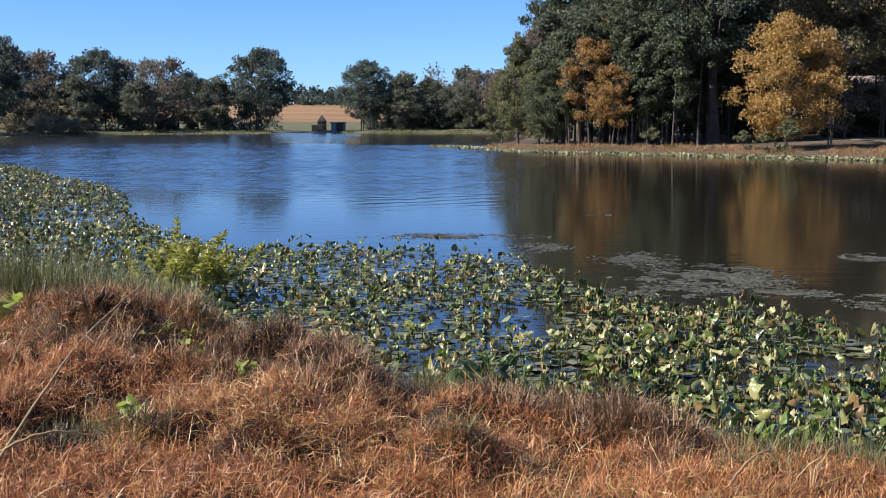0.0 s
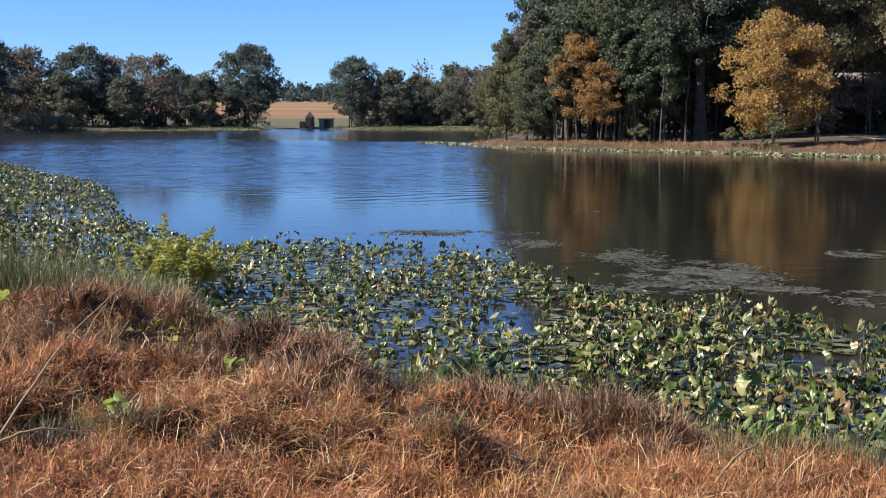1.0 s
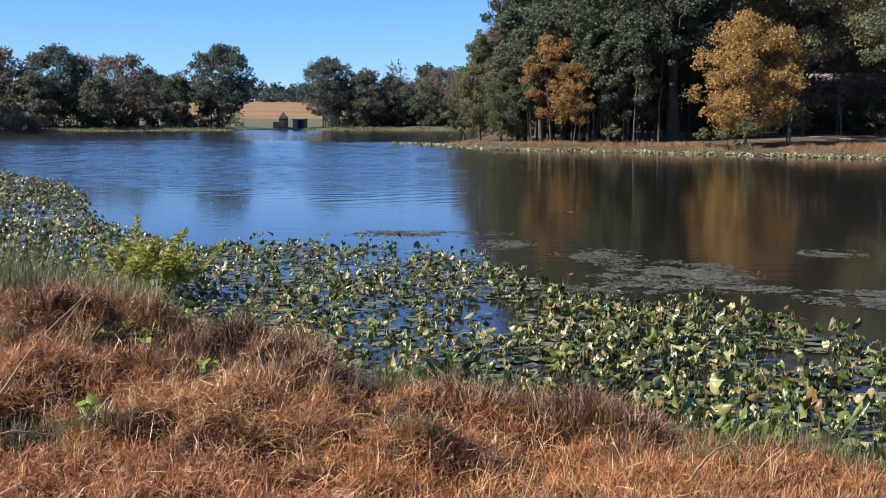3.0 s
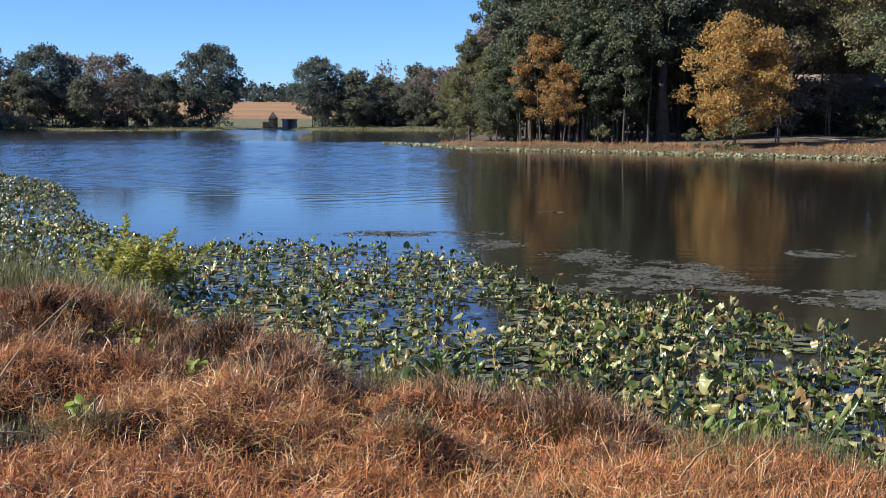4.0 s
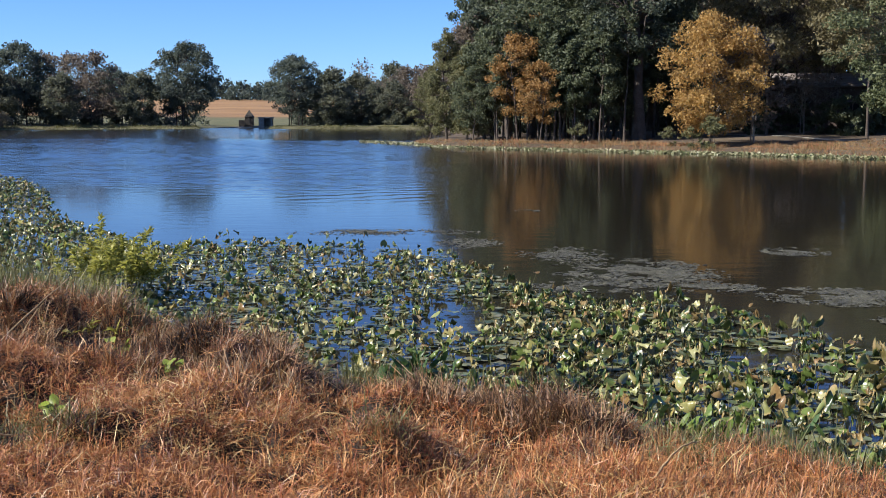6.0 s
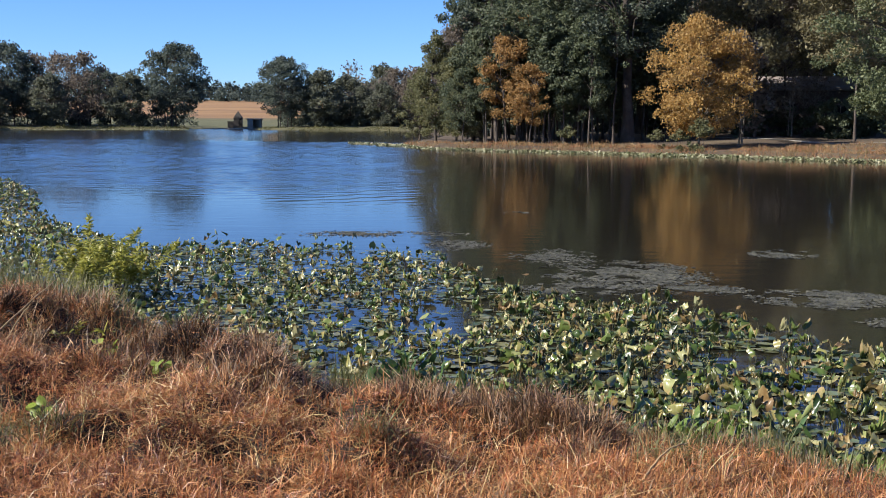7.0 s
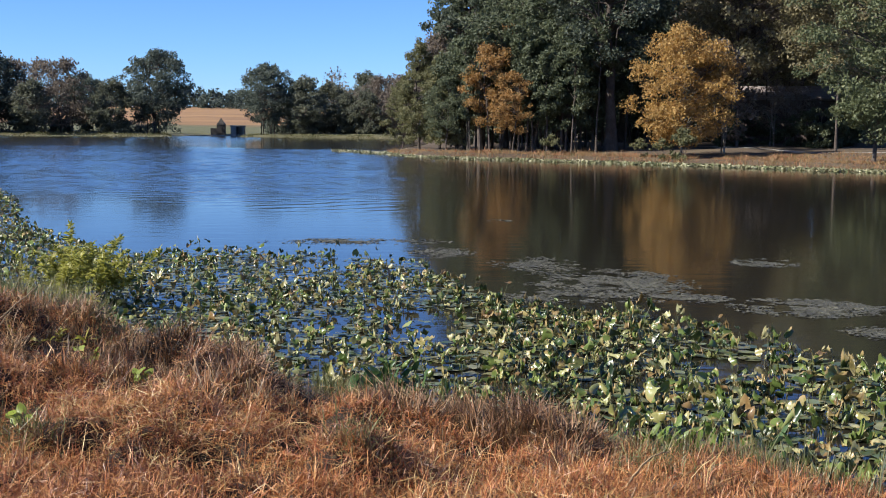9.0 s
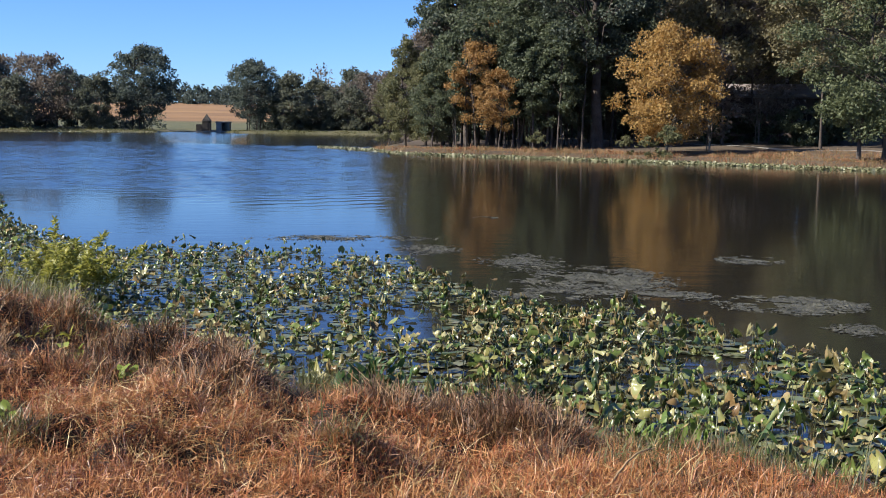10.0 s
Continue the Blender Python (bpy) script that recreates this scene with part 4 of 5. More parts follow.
def build_grass():
    gen = np.random.default_rng(31)
    x, y = bank_points(gen, 470000, -28, 26, 4.2, 12, 0.0, 9)
    for b, r, size in HOLES:
        p = spot(b, r)
        keep = (x - p.x) ** 2 + (y - p.y) ** 2 > (size * gen.uniform(0.5, 1.2, len(x))) ** 2
        x, y = x[keep], y[keep]
    crease = np.abs(lumps(x * 1.5 + 0.7, y * 1.5)) + 0.7 * np.abs(lumps(x * 3.6 + 2, y * 3.3))
    inside = shore_distance(x, y) < rim_width(x, y) + 0.3 * lumps(x * 1.2, y * 1.2)
    keep = (crease > gen.uniform(0.0, 0.5, len(x))) & (~inside | (gen.uniform(size=len(x)) < np.where(np.degrees(np.arctan2(x, y)) > -3, 0.12, 0.5)))
    x, y = x[keep], y[keep]
    grass("dry_grass", DRY, x, y, 0.05 + 0 * x, (0.4, 0.5), (0.05, 0.19), (0.0018, 0.0042), (1.5, 1.1), "matted rust-coloured dry grass on the bank", gen, 2.2, 0.8)
    x, y = bank_points(gen, 4500, -33, 30, 3.6, 13, 0.3, 9)
    for b, r, size, k in ((-14.5, 6.1, 0.45, 900), (-11, 5.6, 0.3, 500), (-4.2, 6.0, 0.25, 350), (3, 5.2, 0.35, 500), (-17.5, 8.4, 0.35, 500), (11, 5.0, 0.3, 350)):
        p = spot(b, r)
        x, y = np.append(x, p.x + gen.normal(0, size, k)), np.append(y, p.y + gen.normal(0, size, k))
    grass("straw", STRAW, x, y, 0.06 + 0 * x, (0.25, 0.35), (0.1, 0.3), (0.002, 0.004), (0.9, 0.7), "pale bleached straw lying over the dry grass", gen, 2.5, 0.5, 4)
    x, y = bank_points(gen, 8000, -30, 27, 4.5, 13.5, -0.1, 2.3)
    keep = shore_distance(x, y) < rim_width(x, y) + 0.35 * lumps(x * 1.2, y * 1.2) + gen.normal(0, 0.1, len(x))
    for b, r, size in HOLES:
        p = spot(b, r)
        keep &= (x - p.x) ** 2 + (y - p.y) ** 2 > (size * 0.8) ** 2
    x, y = x[keep], y[keep]
    west = np.degrees(np.arctan2(x, y)) < -3.0
    x, y, west = np.append(x, x[~west] + gen.normal(0, 0.08, (~west).sum())), np.append(y, y[~west] + gen.normal(0, 0.08, (~west).sum())), np.append(west, west[~west])
    tussocks("brown_tussocks", STEMS, x[west], y[west], (25, 60), (0.1, 0.28), (0.05, 0.15), (0.0035, 0.0075), 0.5, "reddish-brown tussocks of dead grass on the bank's crest", gen)
    tussocks("standing_stems", STEMS, x[~west], y[~west], (30, 65), (0.14, 0.3), (0.05, 0.12), (0.0035, 0.0075), 0.35, "brown standing grass stems along the waterline", gen)
    x, y = bank_points(gen, 2600, -3, 25, 4.5, 7.2, 0.25, 2.6)
    keep = lumps(x * 1.7, y * 1.7 + 2) > gen.uniform(-0.4, 0.5, len(x))
    tussocks("short_tussocks", STEMS, x[keep], y[keep], (12, 30), (0.06, 0.17), (0.04, 0.1), (0.003, 0.0065), 0.5, "short brown tussocks scattered through the dry turf", gen)
    # dead clumps in the hollows, their colour darkened to give the shade there
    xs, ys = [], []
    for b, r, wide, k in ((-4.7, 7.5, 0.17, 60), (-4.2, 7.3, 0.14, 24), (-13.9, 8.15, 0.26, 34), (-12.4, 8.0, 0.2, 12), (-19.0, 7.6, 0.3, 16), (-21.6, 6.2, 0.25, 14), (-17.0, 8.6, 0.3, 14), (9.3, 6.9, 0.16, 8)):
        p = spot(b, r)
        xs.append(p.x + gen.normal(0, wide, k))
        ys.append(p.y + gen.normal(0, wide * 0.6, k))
    tussocks("dead_tussocks", SHADE_STEMS, np.concatenate(xs), np.concatenate(ys), (60, 110), (0.12, 0.28), (0.06, 0.12), (0.004, 0.008), 0.45, "dead tussocks darkened for the shade in hollows of the bank", gen)
    x, y = bank_points(gen, 6500, -33, 30, 4.5, 14, -0.35, 0.4)
    grass("sedge", SEDGE, x, y, 0.02 + 0 * x, (1.25, 0.22), (0.2, 0.46), (0.004, 0.010), (0.5, 0.4), "green sedge standing at the water's edge", gen, 3.0, 0.12)
    x, y = bank_points(gen, 9000, 9.3, 24, 6.0, 7.6, -0.2, 0.5)
    keep = lumps(x * 2.3 + 1, y * 2.3) > gen.uniform(0.0, 0.7, len(x))
    x, y = x[keep], y[keep]
    grass("low_sedge", SEDGE, x, y, 0.02 + 0 * x, (1.2, 0.3), (0.1, 0.3), (0.003, 0.008), (0.5, 0.5), "green and brown sedge along the low bank", gen, 3.0, 0.25)
    x, y = bank_points(gen, 2600, -4.5, 1.5, 7.0, 9.2, -0.5, 0.1)
    grass("notch_sedge", SEDGE, x, y, 0.02 + 0 * x, (1.25, 0.25), (0.15, 0.38), (0.004, 0.009), (0.4, 0.35), "green sedge blades in a notch of the bank", gen, 3.0, 0.12)
    x, y = bank_points(gen, 16000, -28, -15.5, 10, 13.5, -1.4, 0.6)
    grass("tall_sedge", SEDGE, x, y, 0.02 + 0 * x, (1.35, 0.15), (0.4, 0.8), (0.004, 0.009), (0.3, 0.3), "tall grey-green sedge growing out of the shallows", gen, 3.0, 0.1)
    # the same turf round the standing place
    r, a = np.sqrt(gen.uniform(0, 49, 46000)), gen.uniform(0, 6.28, 46000)
    x, y = r * np.sin(a), r * np.cos(a)
    keep = (shore_distance(x, y) > 0.1) & ((np.abs(np.degrees(np.arctan2(x, y))) > 26) | (r < 4.3))
    x, y = x[keep], y[keep]
    grass("trodden_grass", DRY, x, y, 0.03 + 0 * x, (0.4, 0.5), (0.06, 0.24), (0.005, 0.010), (1.4, 0.9), "short trodden dry grass on top of the bank", gen, 1.6, 0.45)
    # a few green tufts in the dry turf
    spots = [(-21.4, 6.3, 0.3), (-20.4, 6.5, 0.2), (-18.0, 6.0, 0.16), (-14, 9.0, 0.35), (12.4, 6.1, 0.3), (1.0, 7.6, 0.5), (-2.4, 5.4, 0.15)]
    xs, ys = [], []
    for b, r, size in spots:
        p, k = spot(b, r), int(1000 * size)
        xs.append(p.x + gen.normal(0, size * 0.5, k))
        ys.append(p.y + gen.normal(0, size * 0.5, k))
    x, y = np.concatenate(xs), np.concatenate(ys)
    grass("green_grass", SEDGE, x, y, 0.03 + 0 * x, (0.9, 0.4), (0.1, 0.26), (0.003, 0.007), (0.9, 0.6), "green grass tufts in the dry turf", gen, 3.0, 0.3)


build_grass()

# ---- shore plants of the wooded point and the far bank ----
PADS = lily_look("pale lily pads", [(0.09, 0.12, 0.045), (0.2, 0.22, 0.1), (0.45, 0.42, 0.26), (0.15, 0.16, 0.07)], (0.4, 0.34, 0.16))
BANK_GRASS = leafy("rusty bank grass", [(0.08, 0.04, 0.022), (0.34, 0.14, 0.06), (0.44, 0.27, 0.12), (0.2, 0.17, 0.07), (0.4, 0.14, 0.065), (0.46, 0.32, 0.15), (0.36, 0.15, 0.07)], 0.7, 0.3, 0.25, 0.6)


def along(path, n, low, high, gen):
    """n places along bearings and distances, low to high metres beyond the line."""
    b = gen.uniform(path[0][0], path[-1][0], n)
    d = np.interp(b, [p[0] for p in path], [p[1] for p in path]) + gen.uniform(low, high, n)
    return d * np.sin(np.radians(b)), d * np.cos(np.radians(b))


POINT_SHORE = [(-0.9, 87), (-0.5, 82), (0.4, 78), (3, 74.5), (8.5, 70), (13.8, 66.5), (18, 63.5), (21, 62), (24, 61), (30, 60)]
FAR_SHORE = [(-24, 156), (-22.5, 166), (-21, 178), (-16, 184), (-11.3, 186)]
FAR_SHORE_EAST = [(-8, 186), (-4, 184), (-0.5, 178)]


def shore_grass(name, path, n, low, high, length, width, label, seed, mat=BANK_GRASS):
    gen = np.random.default_rng(seed)
    x, y = along(path, n, low, high, gen)
    k = lumps(x * 0.35, y * 0.35)
    size = gen.uniform(*length, n) * (0.65 + 0.8 * k + 0.5 * lumps(x * 1.3, y * 1.1)).clip(0.12)
    z = land(x, y)
    v, f = blades(np.stack([x, y, z], 1), gen.uniform(0, 6.28, n), gen.normal(1.2, 0.25, n), size, gen.uniform(*width, n), gen.normal(0.6, 0.4, n), gen, 0.2)
    tagged(part_of(name, mesh_of(name, v, f, mat)), label, "grass", kind="stuff")


def shore_pads(name, path, n, low, high, label, seed):
    gen = np.random.default_rng(seed)
    x, y = along(path, n, low, high, gen)
    at = np.stack([x, y, gen.uniform(0.02, 0.12, n)], 1)
    v = lily_leaves(at, gen.uniform(0.1, 0.22, n), gen.normal(0.2, 0.5, n), np.abs(gen.normal(0.3, 0.3, n)), gen.normal(0.2, 0.4, n), gen)
    f = (np.arange(n)[:, None, None] * len(LEAF_UV) + LEAF_FACES[None]).reshape(-1, 3)
    me = with_uv(mesh_of(name, v.reshape(-1, 3), f, PADS, True), np.tile(LEAF_UV, (n, 1)))
    tagged(part_of(name, me), label, "water lilies", kind="stuff")


shore_grass("shore_grass", POINT_SHORE, 18000, -0.1, 4.0, (0.12, 0.38), (0.012, 0.028), "rust and straw coloured grass along the point", 61)
shore_grass("far_bank_grass", FAR_SHORE, 5000, -0.3, 3.0, (0.15, 0.4), (0.04, 0.08), "dull straw grass along the far bank", 62, SEDGE)
shore_grass("far_shore_grass", FAR_SHORE_EAST, 3000, -0.3, 3.0, (0.15, 0.4), (0.04, 0.08), "dull straw grass along the far bank", 63, SEDGE)
shore_grass("meadow_grass", [(17.5, 64), (18, 63.5), (21, 62), (24, 61), (30, 60)], 9000, 2.0, 12.0, (0.1, 0.3), (0.012, 0.025), "low rust-coloured grass behind the shore", 67)
shore_pads("shore_pads", POINT_SHORE, 3000, -2.4, 0.0, "band of pale lily pads along the point", 64)
shore_pads("tip_pads", [(-3.6, 90), (-2.0, 85), (-0.3, 80)], 700, -1, 5, "pale lily pads off the tip of the point", 65)
shore_pads("far_pads", FAR_SHORE, 1400, -3.5, 0.0, "band of pale lily pads under the far bank", 66)

# ---- path, house and spillway ----
GRAVEL = rough_stuff("pale gravel", [(0.2, 0.175, 0.14), (0.3, 0.27, 0.22), (0.4, 0.36, 0.3)], 1.5, 0.95, 0.5, 25.0)
SIDING = rough_stuff("brown board siding", [(0.07, 0.05, 0.04), (0.11, 0.08, 0.065), (0.15, 0.11, 0.09)], 1.0, 0.85, 0.3, 8.0)
SHINGLE = rough_stuff("weathered shingles", [(0.17, 0.135, 0.12), (0.25, 0.205, 0.185), (0.32, 0.27, 0.25)], 1.5, 0.9, 0.5, 12.0)
TRIM = rough_stuff("brown trim paint", [(0.12, 0.1, 0.085), (0.2, 0.17, 0.15)], 2.0, 0.7, 0.1)
CONCRETE = rough_stuff("stained concrete", [(0.24, 0.22, 0.19), (0.4, 0.37, 0.33), (0.5, 0.47, 0.42)], 1.2, 0.9, 0.3)
# boards toned almost black, with the hut's shade put into the colour
SHADED_WOOD = rough_stuff("boards darkened for shade", [(0.018, 0.015, 0.013), (0.045, 0.037, 0.032)], 2.0, 0.8, 0.3)


def glass_look():
    m, add, link, shader = material("window glass", 0.05)
    shader.inputs["Base Color"].default_value = (0.02, 0.022, 0.025, 1)
    return m


GLASS = glass_look()


def box(bm, x0, x1, y0, y1, z0, z1):
    vs = [bm.verts.new((x, y, z)) for z in (z0, z1) for x, y in ((x0, y0), (x1, y0), (x1, y1), (x0, y1))]
    for f in ((3, 2, 1, 0), (4, 5, 6, 7), (0, 1, 5, 4), (1, 2, 6, 5), (2, 3, 7, 6), (3, 0, 4, 7)):
        bm.faces.new([vs[i] for i in f])


def part(name, bm, mat, parent, label=""):
    me = bpy.data.meshes.new(name)
    bm.to_mesh(me)
    bm.free()
    me.materials.append(mat)
    ob = new(name, me)
    ob.parent = parent
    return tagged(ob, label)


def boxes(*sizes):
    bm = bmesh.new()
    for s in sizes:
        box(bm, *s)
    return bm


def gable(bm, x0, x1, y0, y1, z0, z1, thick):
    """Two roof slopes with thickness, the ridge along x."""
    ym = (y0 + y1) / 2
    for ya, yb in ((y0, ym), (y1, ym)):
        a = [bm.verts.new(p) for p in ((x0, ya, z0), (x1, ya, z0), (x1, yb, z1), (x0, yb, z1), (x0, ya, z0 - thick), (x1, ya, z0 - thick), (x1, yb, z1 - thick), (x0, yb, z1 - thick))]
        for f in ((0, 1, 2, 3), (7, 6, 5, 4), (0, 4, 5, 1), (1, 5, 6, 2), (2, 6, 7, 3), (3, 7, 4, 0)):
            bm.faces.new([a[i] for i in f])


def build_path():
    line = [(8, 118), (10.2, 104), (12.5, 92), (15, 84), (18, 79), (21, 75), (25, 72), (31, 70)]
    b = np.linspace(14, 31, 90)
    d = np.interp(b, [p[0] for p in line], [p[1] for p in line])
    v = []
    for i, (bb, dd) in enumerate(zip(b, d)):
        for k in range(4):
            p = spot(bb, dd + (k - 1.5) * 0.5 + 0.2 * math.sin(i * 0.7 + k))
            v.append((p.x, p.y, float(land(p.x, p.y)) + (0.03 if k in (1, 2) else 0.012)))
    i = np.arange(89)[:, None] * 4 + np.arange(3)[None]
    me = mesh_of("footpath", v, np.stack([i, i + 4, i + 5, i + 1], -1).reshape(-1, 4), GRAVEL, True)
    tagged(part_of("footpath", me), "pale gravel footpath through the wood", "path", kind="structure")


def build_house():
    p = spot(18.0, 96)
    root = tagged(new("house"), "single-storey brown house under trees with weathered roof", "house")
    root.location = (p.x, p.y, float(land(p.x, p.y)))
    root.rotation_euler = (0, 0, radians(-14))
    part("wall", boxes((-5, -1.6, -3.5, -3.3, -0.4, 3.1), (-0.4, 2.2, -3.5, -3.3, -0.4, 3.1), (3.6, 7, -3.5, -3.3, -0.4, 3.1), (-1.6, -0.4, -3.5, -3.3, 2.1, 3.1), (2.2, 3.6, -3.5, -3.3, -0.4, 0.9), (2.2, 3.6, -3.5, -3.3, 2.1, 3.1)), SIDING, root)
    part("wall", boxes((-5, -4.8, -3.3, 3.5, -0.4, 3.1)), SIDING, root)
    part("wall", boxes((6.8, 7, -3.3, 3.5, -0.4, 3.1)), SIDING, root)
    part("wall", boxes((-4.8, 6.8, 3.3, 3.5, -0.4, 3.1)), SIDING, root)
    bm = bmesh.new()
    gable(bm, -5.4, 7.6, -4.3, 4.3, 3.4, 4.3, 0.18)
    part("roof", bm, SHINGLE, root, "weathered grey-brown shingle roof")
    part("fascia", boxes((-5.4, 7.6, -4.36, -4.303, 3.16, 3.4)), TRIM, root)
    door = part("door", boxes((-1.6, -0.4, -3.46, -3.4, 0, 2.1)), SHADED_WOOD, root)
    part("handle", boxes((-0.62, -0.52, -3.52, -3.46, 0.98, 1.04)), TRIM, door)
    window = part("window", boxes((2.2, 2.28, -3.52, -3.36, 0.9, 2.1), (3.52, 3.6, -3.52, -3.36, 0.9, 2.1), (2.28, 3.52, -3.52, -3.36, 0.9, 0.98), (2.28, 3.52, -3.52, -3.36, 2.02, 2.1), (2.87, 2.93, -3.5, -3.38, 0.98, 2.02)), TRIM, root)
    part("pane", boxes((2.28, 2.87, -3.45, -3.44, 0.98, 2.02)), GLASS, window)
    part("pane", boxes((2.93, 3.52, -3.45, -3.44, 0.98, 2.02)), GLASS, window)


def build_spillway():
    p = spot(-8.95, 199)
    hut = tagged(new("pump_hut"), "small hut with shade-darkened boards and a steep dark roof on the dam", "hut")
    hut.location, hut.scale = (p.x, p.y, float(land(p.x, p.y)) + 0.1), (0.74, 0.74, 0.85)
    part("wall", boxes((-0.9, 0.9, -0.9, 0.9, -0.6, 1.6)), SHADED_WOOD, hut)
    part("annex", boxes((-2.3, -0.903, -0.8, 0.8, -0.6, 1.0)), SHADED_WOOD, hut)
    part("door", boxes((-0.4, 0.4, -0.95, -0.9, 0, 1.45)), SHADED_WOOD, hut)
    bm = bmesh.new()
    bmesh.ops.create_cone(bm, cap_ends=True, segments=4, radius1=1.45, radius2=0.1, depth=1.4, matrix=Matrix.Translation((0, 0, 2.28)) @ Matrix.Rotation(radians(45), 4, "Z"))
    part("roof", bm, SHADED_WOOD, hut, "steep dark board roof")
    p = spot(-8.15, 198)
    outlet = tagged(new("spillway_box"), "pale concrete spillway box with a dark opening", "spillway")
    outlet.location = (p.x, p.y, float(land(p.x, p.y)))
    part("wall", boxes((-1.1, -0.2, -1, 1, -0.8, 1.25)), CONCRETE, outlet)
    part("wall", boxes((0.9, 1.1, -1, 1, -0.8, 1.25)), CONCRETE, outlet)
    part("wall", boxes((-0.2, 0.9, 0.8, 1, -0.8, 1.25)), CONCRETE, outlet)
    part("lid", boxes((-1.25, 1.25, -1.1, 1.1, 1.253, 1.45)), CONCRETE, outlet)
    p = spot(-9.7, 197.5)
    apron = tagged(new("dam_wall"), "low concrete wall along the dam", "wall")
    apron.location = (p.x, p.y, 0)
    part("wall", boxes((-4.5, 7.5, -0.2, 0.2, -0.8, 0.22)), CONCRETE, apron)


build_path()
build_house()
build_spillway()

# ---- weeds and dry canes on the near bank ----
GOLDEN = leafy("yellow-green weed leaves", [(0.22, 0.23, 0.035), (0.42, 0.41, 0.08), (0.56, 0.51, 0.15)], 0.5, 0.5, 3.0, 0.3)
BROAD = leafy("fresh green weed leaves", [(0.17, 0.24, 0.035), (0.3, 0.38, 0.065), (0.44, 0.48, 0.12)], 0.45, 0.5, 4.0, 0.3)
DEEP = leafy("deep green arrowhead leaves", [(0.022, 0.05, 0.016), (0.065, 0.12, 0.036), (0.15, 0.23, 0.07)], 0.35, 0.3, 4.0, 0.3)
PICKEREL = leafy("pickerel weed leaves", [(0.06, 0.11, 0.02), (0.15, 0.22, 0.04), (0.3, 0.37, 0.09)], 0.4, 0.35, 4.0, 0.3)
CANE = rough_stuff("dry cane", [(0.3, 0.19, 0.085), (0.44, 0.3, 0.15)], 8.0, 0.95, 0.2, 60.0)


def goldenrod(bearing, distance, height, spread, stems, seed):
    """A clump of leafy stems that arch outwards."""
    gen = np.random.default_rng(seed)
    p = spot(bearing, distance)
    root = tagged(new("goldenrod"), "yellow-green leafy goldenrod clump at the water's edge", "weed", "goldenrod clumps")
    root.location = (p.x, p.y, max(0.0, float(land(p.x, p.y))) - 0.03)
    foot = np.stack([gen.normal(0, spread * 0.35, stems), gen.normal(0, spread * 0.3, stems), np.zeros(stems)], 1)
    lv, lf, base = [], [], 0
    for k in range(stems):
        h = height * gen.uniform(0.55, 1.05)
        lean = gen.normal(0, 0.22, 2) * h + foot[k, :2] * 0.5
        u = np.linspace(0, 1, 6)
        pts = foot[k] + np.stack([lean[0] * u ** 1.6, lean[1] * u ** 1.6, h * u - 0.06 * h * u ** 3], 1)
        v, f = tubes([(pts, 0.004 * (1.2 - u))], 4)
        part_of("stem", mesh_of("stem", v, f, STALK, True), root)
        n = int(70 * h / 0.8)
        w = gen.uniform(0.42, 1.0, n) ** 0.8
        at = np.stack([np.interp(w, u, pts[:, i]) for i in range(3)], 1)
        v, f = blades(at, gen.uniform(0, 6.28, n), gen.normal(0.45, 0.3, n), gen.uniform(0.07, 0.15, n) * (1.2 - 0.5 * w), gen.uniform(0.014, 0.028, n), gen.normal(0.7, 0.4, n), gen, 0.1)
        lv.append(v)
        lf.append(f + base)
        base += len(v)
    tagged(part_of("foliage", mesh_of("foliage", np.concatenate(lv), np.concatenate(lf), GOLDEN), root), kind="stuff")


def broad_weed(name, label, bearing, distance, leaves, size, height, mat, seed, narrow=0.75, rise=0.3):
    """A weed of a few broad leaves on stalks."""
    gen = np.random.default_rng(seed)
    p = spot(bearing, distance)
    root = tagged(new(name), label, "weed", "broad-leaved weeds")
    root.location = (p.x, p.y, max(0.0, float(land(p.x, p.y))))
    for k in range(leaves):
        ang = k * 2.4 + gen.normal(0, 0.3)
        h = height * gen.uniform(0.35, 1.0)
        out = size * gen.uniform(0.2, 0.9)
        c = np.array([[out * math.cos(ang), out * math.sin(ang), h]])
        v = lily_leaves(np.zeros((1, 3)), np.array([size * gen.uniform(0.7, 1.2)]), np.array([gen.uniform(rise, rise + 0.75)]), np.array([gen.uniform(0.1, 0.4)]), np.array([gen.uniform(0.2, 0.8)]), gen, LEAF_UV * [1.0, narrow])[0]
        leaf = part_of("leaf", mesh_of("leaf", v, LEAF_FACES, mat, True), root)
        leaf.location, leaf.rotation_euler = c[0], (0, 0, ang)
        u = np.linspace(0, 1, 4)[:, None]
        v, f = tubes([(c * u * [1, 1, 1] - [0, 0, 0.03], 0.004 * np.array([1.3, 1.1, 0.9, 0.7]))], 4)
        part_of("stalk", mesh_of("stalk", v, f, STALK, True), root)


def cane(points, thick, label="long dry cane leaning over the grass"):
    pts = np.array([spot(*q) for q in points])
    u = np.linspace(0, 1, 12)
    k = np.linspace(0, 1, len(pts))
    line = np.stack([np.interp(u, k, pts[:, i]) for i in range(3)], 1)
    line[:, 2] += 0.05 * np.sin(np.pi * u) + 0.004 * np.sin(u * 40)
    v, f = tubes([(line, thick * (1.1 - 0.6 * u))], 6)
    tagged(part_of("dry_cane", mesh_of("dry_cane", v, f, CANE, True)), label, "plant stalk", "dry canes")


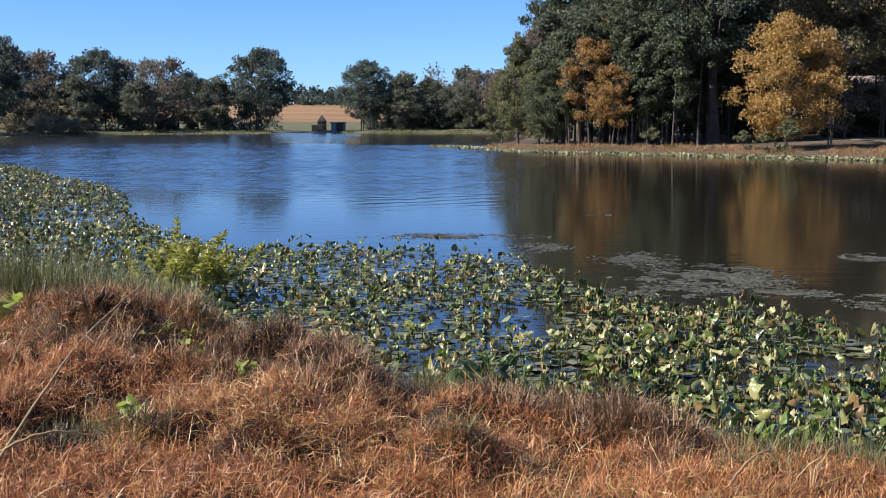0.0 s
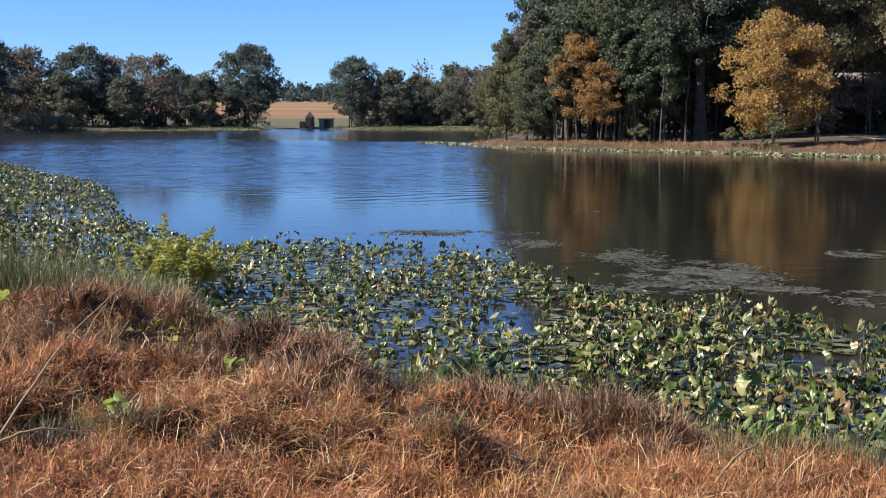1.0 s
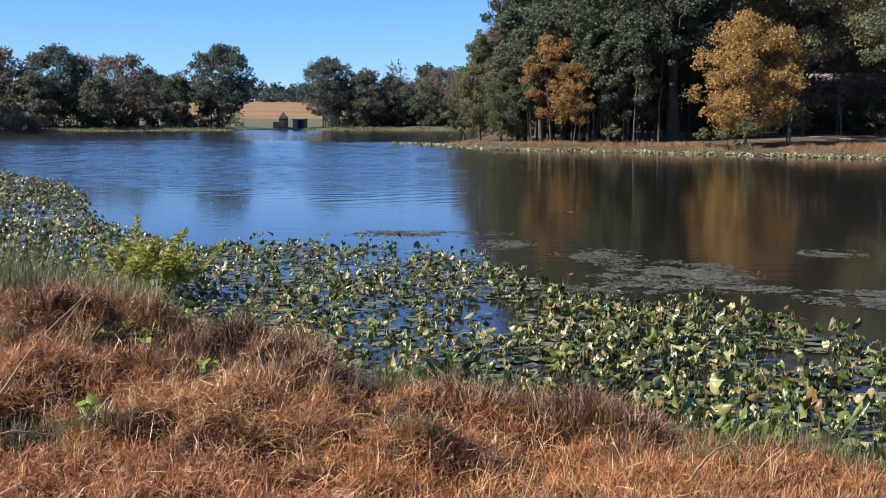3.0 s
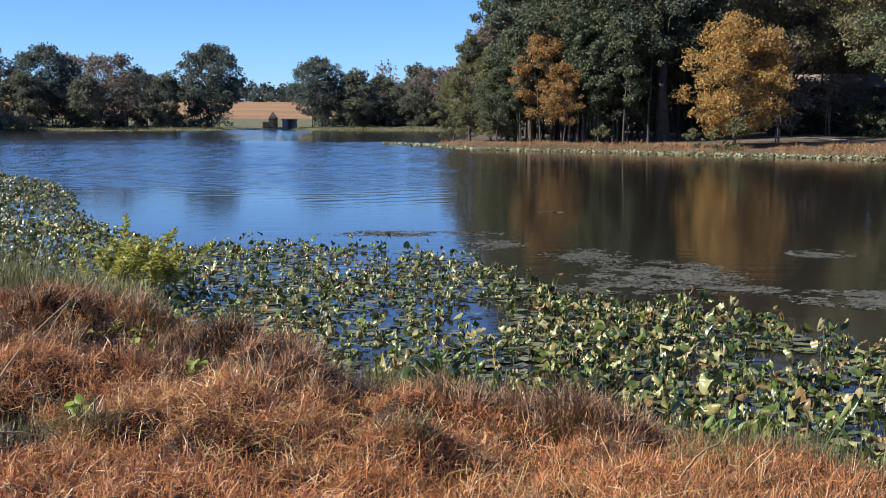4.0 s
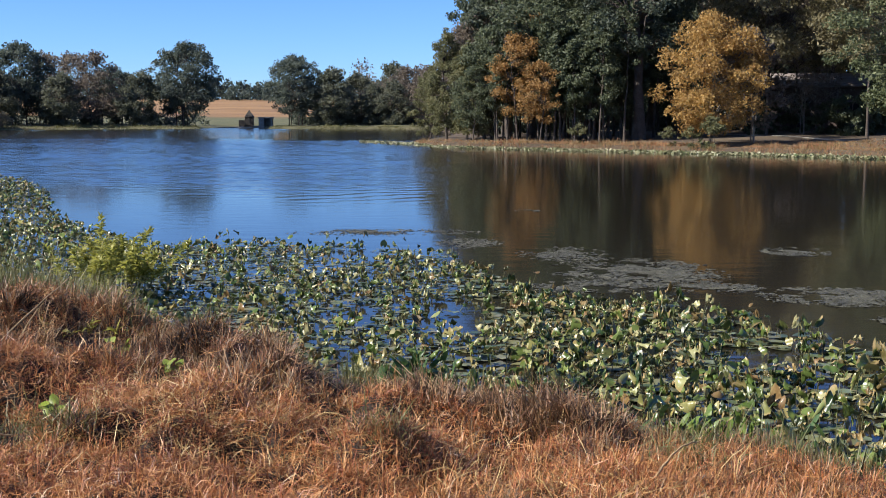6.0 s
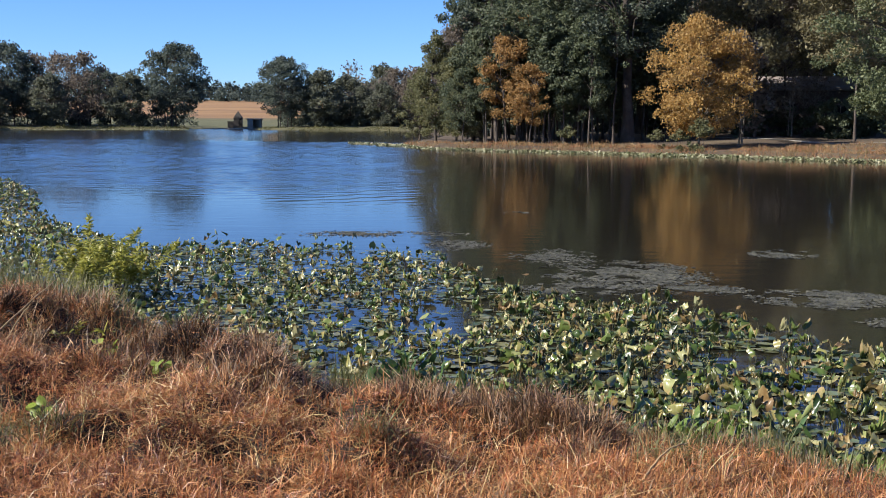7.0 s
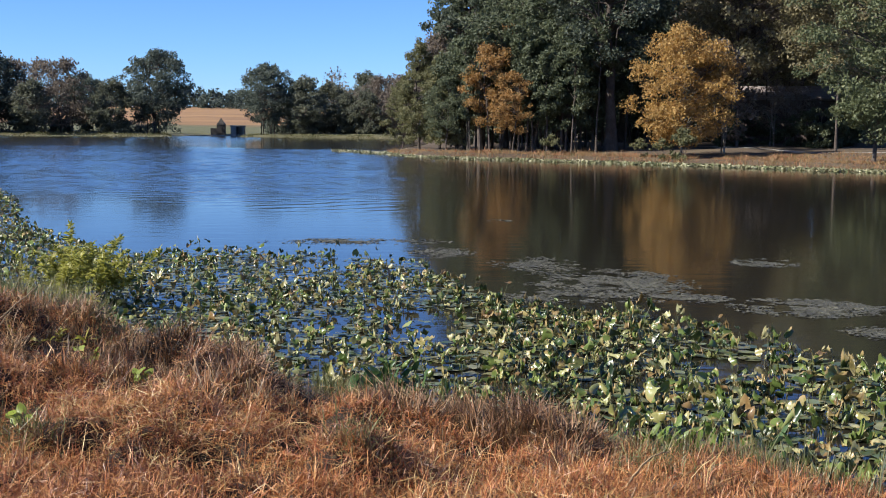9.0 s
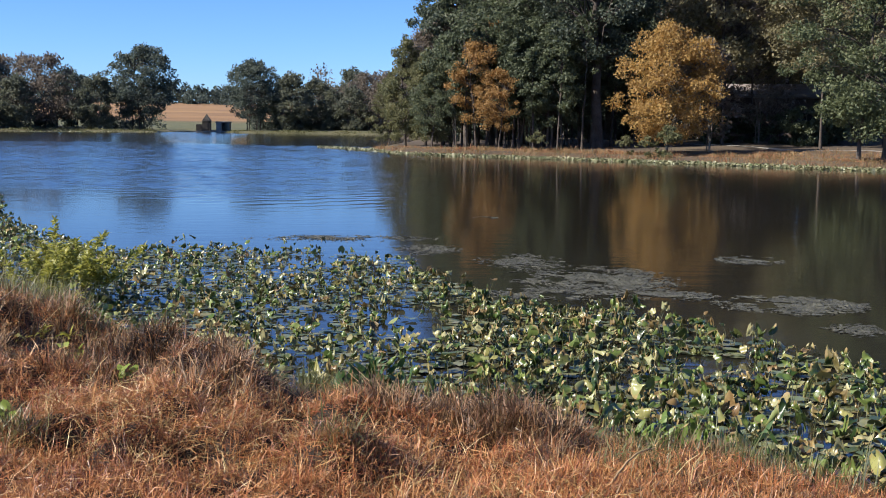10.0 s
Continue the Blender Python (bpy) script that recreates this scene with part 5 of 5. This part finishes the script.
for n, row in enumerate([(-15.5, 13.8, 0.97, 0.5, 26), (-16.8, 13.0, 0.75, 0.5, 18), (-18.0, 12.2, 0.5, 0.5, 14), (-14.6, 13.4, 0.8, 0.4, 16), (-16.4, 8.7, 0.2, 0.3, 5), (-24.2, 10.2, 0.35, 0.3, 8)]):
    goldenrod(*row, 80 + n)
for n, (b, r, k, size, h) in enumerate([(-12.85, 7.1, 14, 0.075, 0.17), (-11.3, 7.25, 14, 0.08, 0.2), (-18.5, 6.25, 9, 0.08, 0.18), (-3.9, 5.75, 8, 0.09, 0.13), (-24.0, 9.6, 7, 0.17, 0.28), (-3.0, 6.1, 5, 0.08, 0.12), (-16.4, 8.5, 7, 0.1, 0.2), (-15.4, 8.4, 6, 0.09, 0.18)]):
    broad_weed("broadleaf_weed", "fresh green broad-leaved weed in the dry grass", b, r, k, size, h, BROAD, 90 + n)
for n, (b, r, k, size, h) in enumerate([(-1.9, 7.95, 18, 0.14, 0.42), (-1.0, 7.8, 26, 0.14, 0.5), (-0.1, 7.75, 26, 0.14, 0.48), (0.9, 7.7, 18, 0.13, 0.4), (1.8, 7.6, 10, 0.12, 0.32), (11.2, 7.3, 8, 0.16, 0.3), (18.8, 7.0, 7, 0.15, 0.32)]):
    broad_weed("arrowhead_plant", "deep green arrowhead plant at the waterline", b, r, k, size, h, DEEP, 100 + n, 0.34, 0.8)
for n, (b, r, k, size, h) in enumerate([(13.0, 7.1, 18, 0.13, 0.3), (14.1, 6.98, 22, 0.13, 0.32), (15.3, 7.0, 20, 0.12, 0.3), (16.6, 6.95, 12, 0.12, 0.26), (14.6, 6.75, 10, 0.1, 0.2)]):
    broad_weed("pickerel_weed", "bright green pickerel weed clump at the waterline", b, r, k, size, h, PICKEREL, 110 + n, 0.42, 0.8)
cane([(-24.6, 5.4, 0.60), (-20.8, 7.2, 0.72), (-17.6, 9.2, 0.86)], 0.007)
cane([(-20.6, 7.6, 0.50), (-18.8, 8.8, 0.74)], 0.006)
cane([(-24.3, 7.2, 0.45), (-23.2, 7.9, 0.72)], 0.006)
cane([(-24.6, 5.5, 0.60), (-20.4, 5.6, 0.62)], 0.008, "dark fallen twig lying on the grass")
cane([(11.2, 5.3, 0.42), (13.4, 5.7, 0.5)], 0.006)
